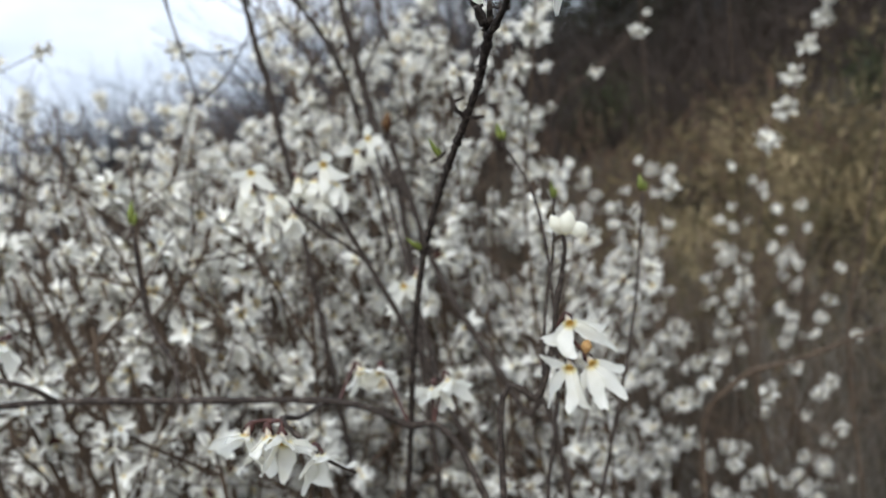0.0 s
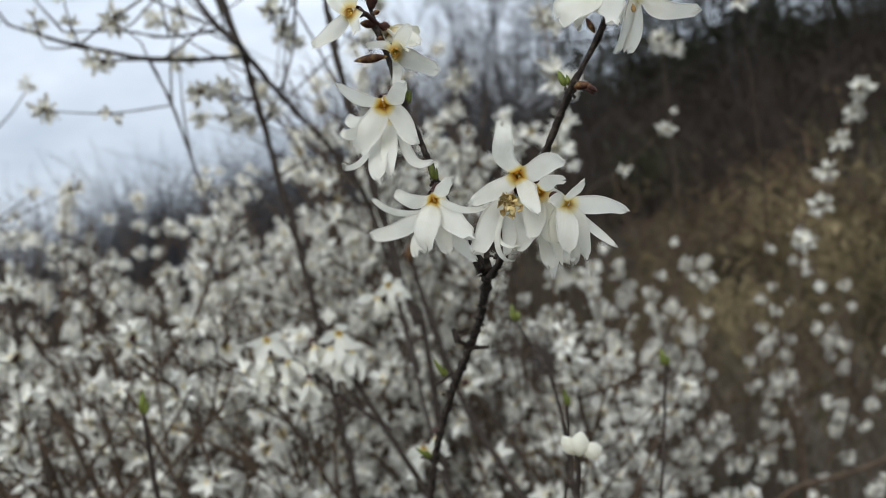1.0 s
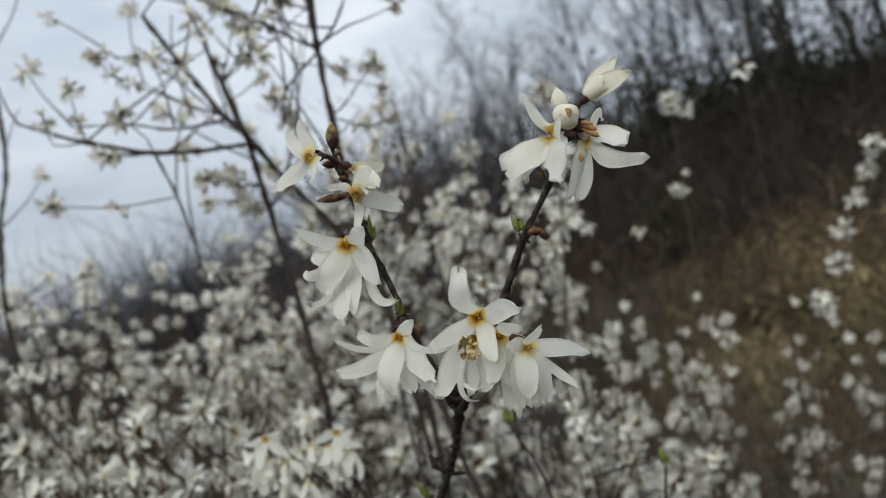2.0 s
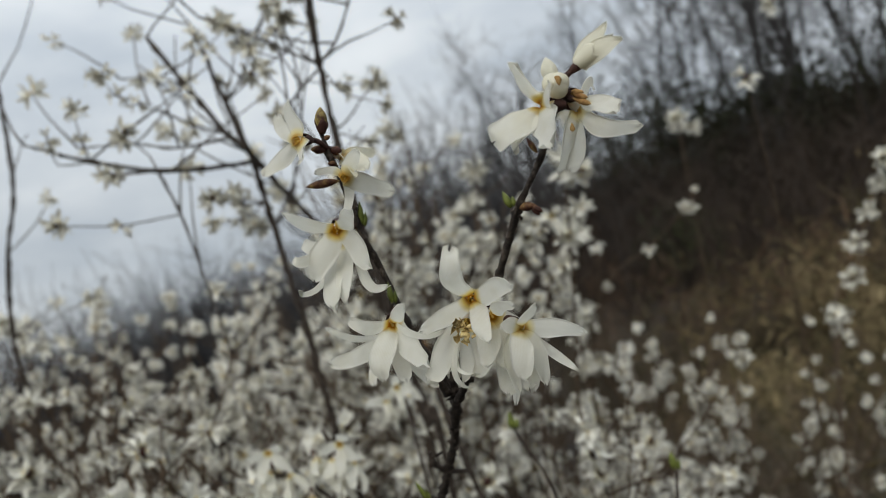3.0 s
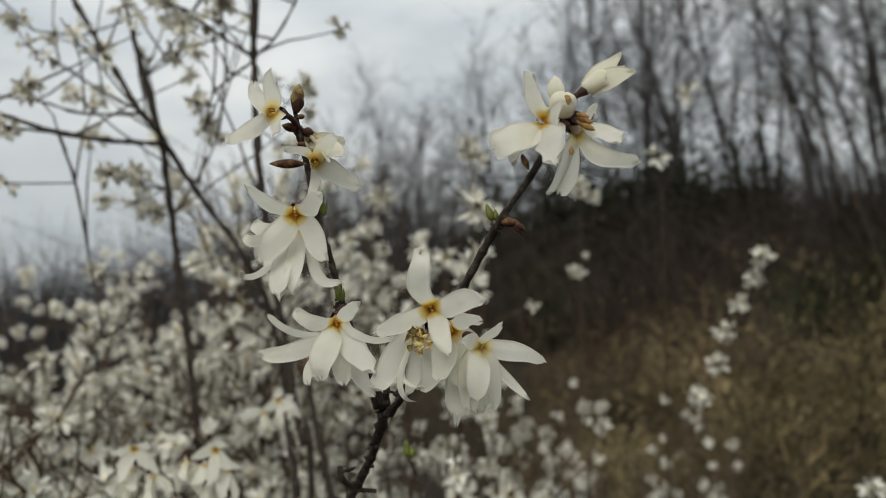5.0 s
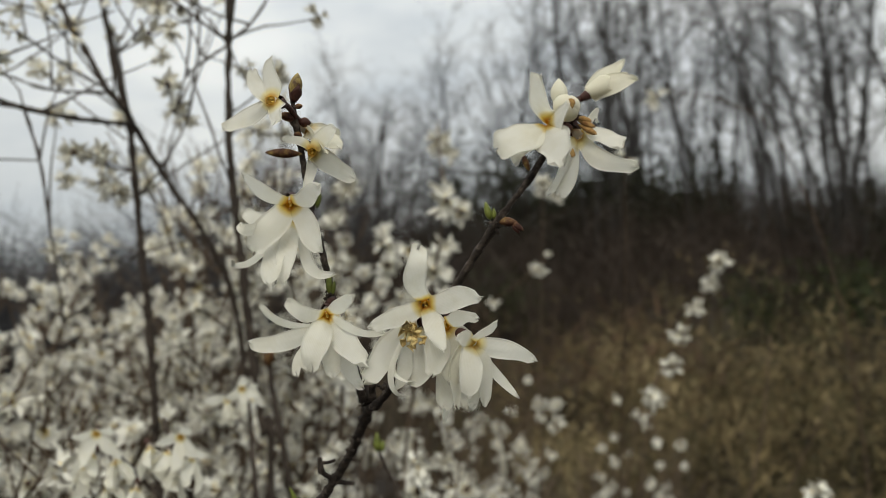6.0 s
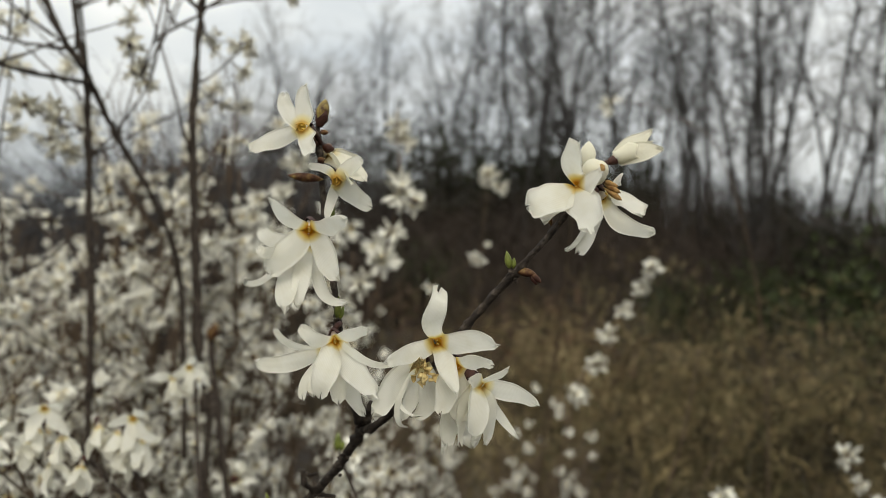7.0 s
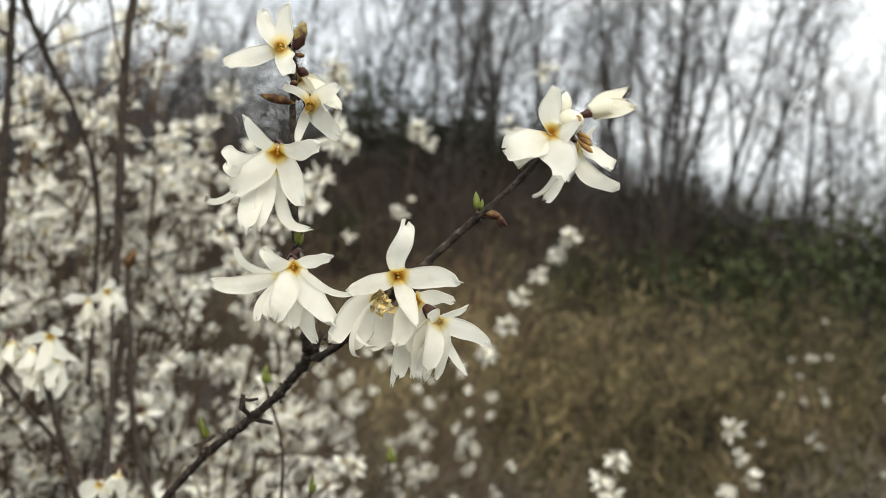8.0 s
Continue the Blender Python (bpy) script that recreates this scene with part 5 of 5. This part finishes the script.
part("flower_bud", *merged([pod((0.0440, 0.1752, 1.2682), (0.0458, 0.1745, 1.2664), 0.0006, 8, 6, 0.5, 0.2), pod((0.0438, 0.1755, 1.2680), (0.0452, 0.1750, 1.2660), 0.0005, 7, 6, 0.5, 0.2)]), M_BUDSCALE, hero, "withered brown bud under a dark cap")
for base, tip, r in [((0.0038, 0.1983, 1.2992), (0.0048, 0.1974, 1.3046), 0.0014), ((0.0052, 0.1990, 1.2875), (-0.0025, 0.1977, 1.2877), 0.0010), ((0.0040, 0.1990, 1.2950), (0.0008, 0.1960, 1.2953), 0.0010),
                     ((0.0045, 0.1990, 1.2945), (0.0072, 0.1985, 1.2940), 0.0011), ((0.0052, 0.1995, 1.2915), (0.0036, 0.1975, 1.2915), 0.0007), ((0.0412, 0.1767, 1.2688), (0.0450, 0.1750, 1.2680), 0.0009),
                     ((0.0475, 0.1741, 1.2775), (0.0462, 0.1735, 1.2808), 0.0006), ((0.0038, 0.1985, 1.2975), (0.0056, 0.1965, 1.2972), 0.0006)]:
    flower_bud(hero, base, tip, r, M_BUD_OLIVE if tip[2] > 1.304 else None, "olive bud with dark scales at its base" if tip[2] > 1.304 else "small brown scaly bud")
part("calyx", *cup_geometry((0.0037, 0.1984, 1.2986), (0.18, -0.17, 0.97), 0.0026, 0.0006, 0.00155, 12, 3, 0.4), M_CALYX, hero)
for base, tip in [((0.0073, 0.2025, 1.2765), (0.0085, 0.2015, 1.2822)), ((0.0100, 0.2032, 1.2580), (0.0104, 0.2025, 1.2630)), ((0.0405, 0.1770, 1.2690), (0.0399, 0.1766, 1.2726)),
                  ((-0.0108, 0.2750, 1.1770), (-0.0150, 0.2720, 1.1825)), ((0.0005, 0.2510, 1.2050), (-0.0018, 0.2490, 1.2120))]:
    leaf_bud(hero, base, tip)

# the low side branch below it, with its shoots and blossoms
low = thing("slender_branch", "slender dark horizontal twig with hanging white blossoms", "branch")
stem("main_stem", low, [(-0.2400, 0.330, 1.140, 0.0011), (-0.1972, 0.3232, 1.1414, 0.0011), (-0.1634, 0.3186, 1.1398, 0.0012), (-0.1181, 0.3137, 1.1336, 0.0012), (-0.0534, 0.3088, 1.1231, 0.0012),
                        (-0.0292, 0.3150, 1.1075, 0.0013), (-0.0184, 0.3129, 1.1068, 0.0013), (-0.0063, 0.3012, 1.0847, 0.0013), (0.010, 0.300, 1.000, 0.0015), (0.012, 0.302, 0.60, 0.002), (0.010, 0.31, -0.02, 0.003)], 0.004, 8, 0.25, 0.04)
stem("side_shoot", low, [(-0.1634, 0.3186, 1.1398, 0.0011), (-0.1711, 0.3100, 1.1500, 0.0010), (-0.2000, 0.300, 1.1640, 0.0009)], 0.003)
stem("side_shoot", low, [(-0.1150, 0.3150, 1.1330, 0.0008), (-0.1171, 0.3237, 1.1450, 0.0009), (-0.1256, 0.3300, 1.1652, 0.0010), (-0.1230, 0.326, 1.2024, 0.0008)], 0.003, 8, 0.3, 0.018)
leaf_bud(low, (-0.1230, 0.3255, 1.2020), (-0.1195, 0.324, 1.2115), 0.0014)
stem("side_shoot", low, [(-0.0600, 0.3090, 1.1235, 0.0009), (-0.0600, 0.2700, 1.1300, 0.0008), (-0.0588, 0.2397, 1.1377, 0.0008), (-0.0480, 0.238, 1.1250, 0.0006), (-0.0400, 0.238, 1.1190, 0.0005)], 0.003)
lowrng = random.Random(5)
for c, node in [((-0.0630, 0.2370, 1.1345), (-0.0588, 0.2397, 1.1377)), ((-0.0700, 0.2390, 1.1355), (-0.0588, 0.2397, 1.1377)), ((-0.0585, 0.2350, 1.1330), (-0.0588, 0.2397, 1.1377)), ((-0.0500, 0.2380, 1.1260), (-0.0480, 0.238, 1.1250)),
                ((-0.0185, 0.3235, 1.1183), (-0.0200, 0.313, 1.1068)), ((-0.0120, 0.3220, 1.1210), (-0.0200, 0.313, 1.1068)), ((-0.0378, 0.3243, 1.1287), (-0.0292, 0.315, 1.1075)), ((-0.0460, 0.3260, 1.1300), (-0.0534, 0.3088, 1.1231)),
                ((-0.1823, 0.3255, 1.1651), (-0.1900, 0.303, 1.1600)), ((-0.1950, 0.3155, 1.1680), (-0.1900, 0.303, 1.1600))]:
    ax = unit((lowrng.uniform(-0.5, 0.5), -0.6, -0.75))
    u = unit(np.cross(ax, (0.4, 0.3, 0.8)))
    v = np.cross(ax, u)
    a0 = lowrng.uniform(0, 1.5)
    tips = [(ax * lowrng.uniform(4, 9) + (u * math.cos(a0 + k * 1.257) + v * math.sin(a0 + k * 1.257)) * lowrng.uniform(7.5, 11)) for k in range(5)]
    flower(low, c, ax, [tuple(t) for t in tips], 6.6, node, rng=lowrng, mat=M_PETAL_MID)

# the short twig with two round buds and two drooping blossoms
budded = thing("budded_twig", "thin dark twig with round cream buds and drooping white blossoms", "branch")
stem("main_stem", budded, [(-0.006, 0.262, -0.02, 0.003), (-0.012, 0.262, 0.80, 0.002), (0.0017, 0.2545, 1.1014, 0.0011), (0.0178, 0.2550, 1.1277, 0.0010), (0.0240, 0.2545, 1.1420, 0.0009), (0.0275, 0.2535, 1.1552, 0.0008), (0.0325, 0.2511, 1.1721, 0.0007), (0.0328, 0.2500, 1.1800, 0.0006)], 0.004, 8, 0.25, 0.017)
stem("side_shoot", budded, [(0.0200, 0.2560, 1.1340, 0.0006), (0.0247, 0.2671, 1.1497, 0.0005), (0.0310, 0.270, 1.1700, 0.0005), (0.0341, 0.2704, 1.1869, 0.0004)], 0.003, 7)
leaf_bud(budded, (0.0341, 0.2704, 1.1865), (0.0345, 0.2695, 1.1925))
for base, tip, r in [((0.0330, 0.2500, 1.1760), (0.0350, 0.2480, 1.1835), 0.0027), ((0.0322, 0.2505, 1.1765), (0.0296, 0.2490, 1.1830), 0.0021), ((0.0345, 0.2500, 1.1765), (0.0400, 0.2480, 1.1780), 0.0026)]:
    flower_bud(budded, base, tip, r, M_PETAL_CREAM, "closed round cream flower bud")
for c, ax, reach in [((0.0300, 0.2500, 1.1500), (0.05, -0.85, -0.5), [(-9.2, -4, -3.4), (11.2, -4, -9.7), (-1.2, -6, -9.9), (10.7, -2, -2.9, 0.6, 0.8)]),
                     ((0.0279, 0.2500, 1.1365), (-0.15, -0.7, -0.65), [(-8.6, -3, 5.9, 0.8, 0.7), (-8.8, -4, -10.6), (-2.9, -6, -11.6), (3.8, -4, -13.2)]),
                     ((0.0345, 0.2495, 1.1368), (0.3, -0.7, -0.65), [(9.1, -3, -3.3, 0.5, 0.8), (8.3, -2, -12.3), (0.9, -5, -13.2), (-3, 2, -9)])]:
    flower(budded, c, ax, reach, 5.8, (0.0265, 0.2538, 1.1480), rng=lowrng, mat=M_PETAL_MID)
part("dried_stamen", *pod((0.0345, 0.2490, 1.1440), (0.0330, 0.2470, 1.1400), 0.0018, 7, 6, 0.5, 0.4), M_DRY, budded, "dried brown stamens")
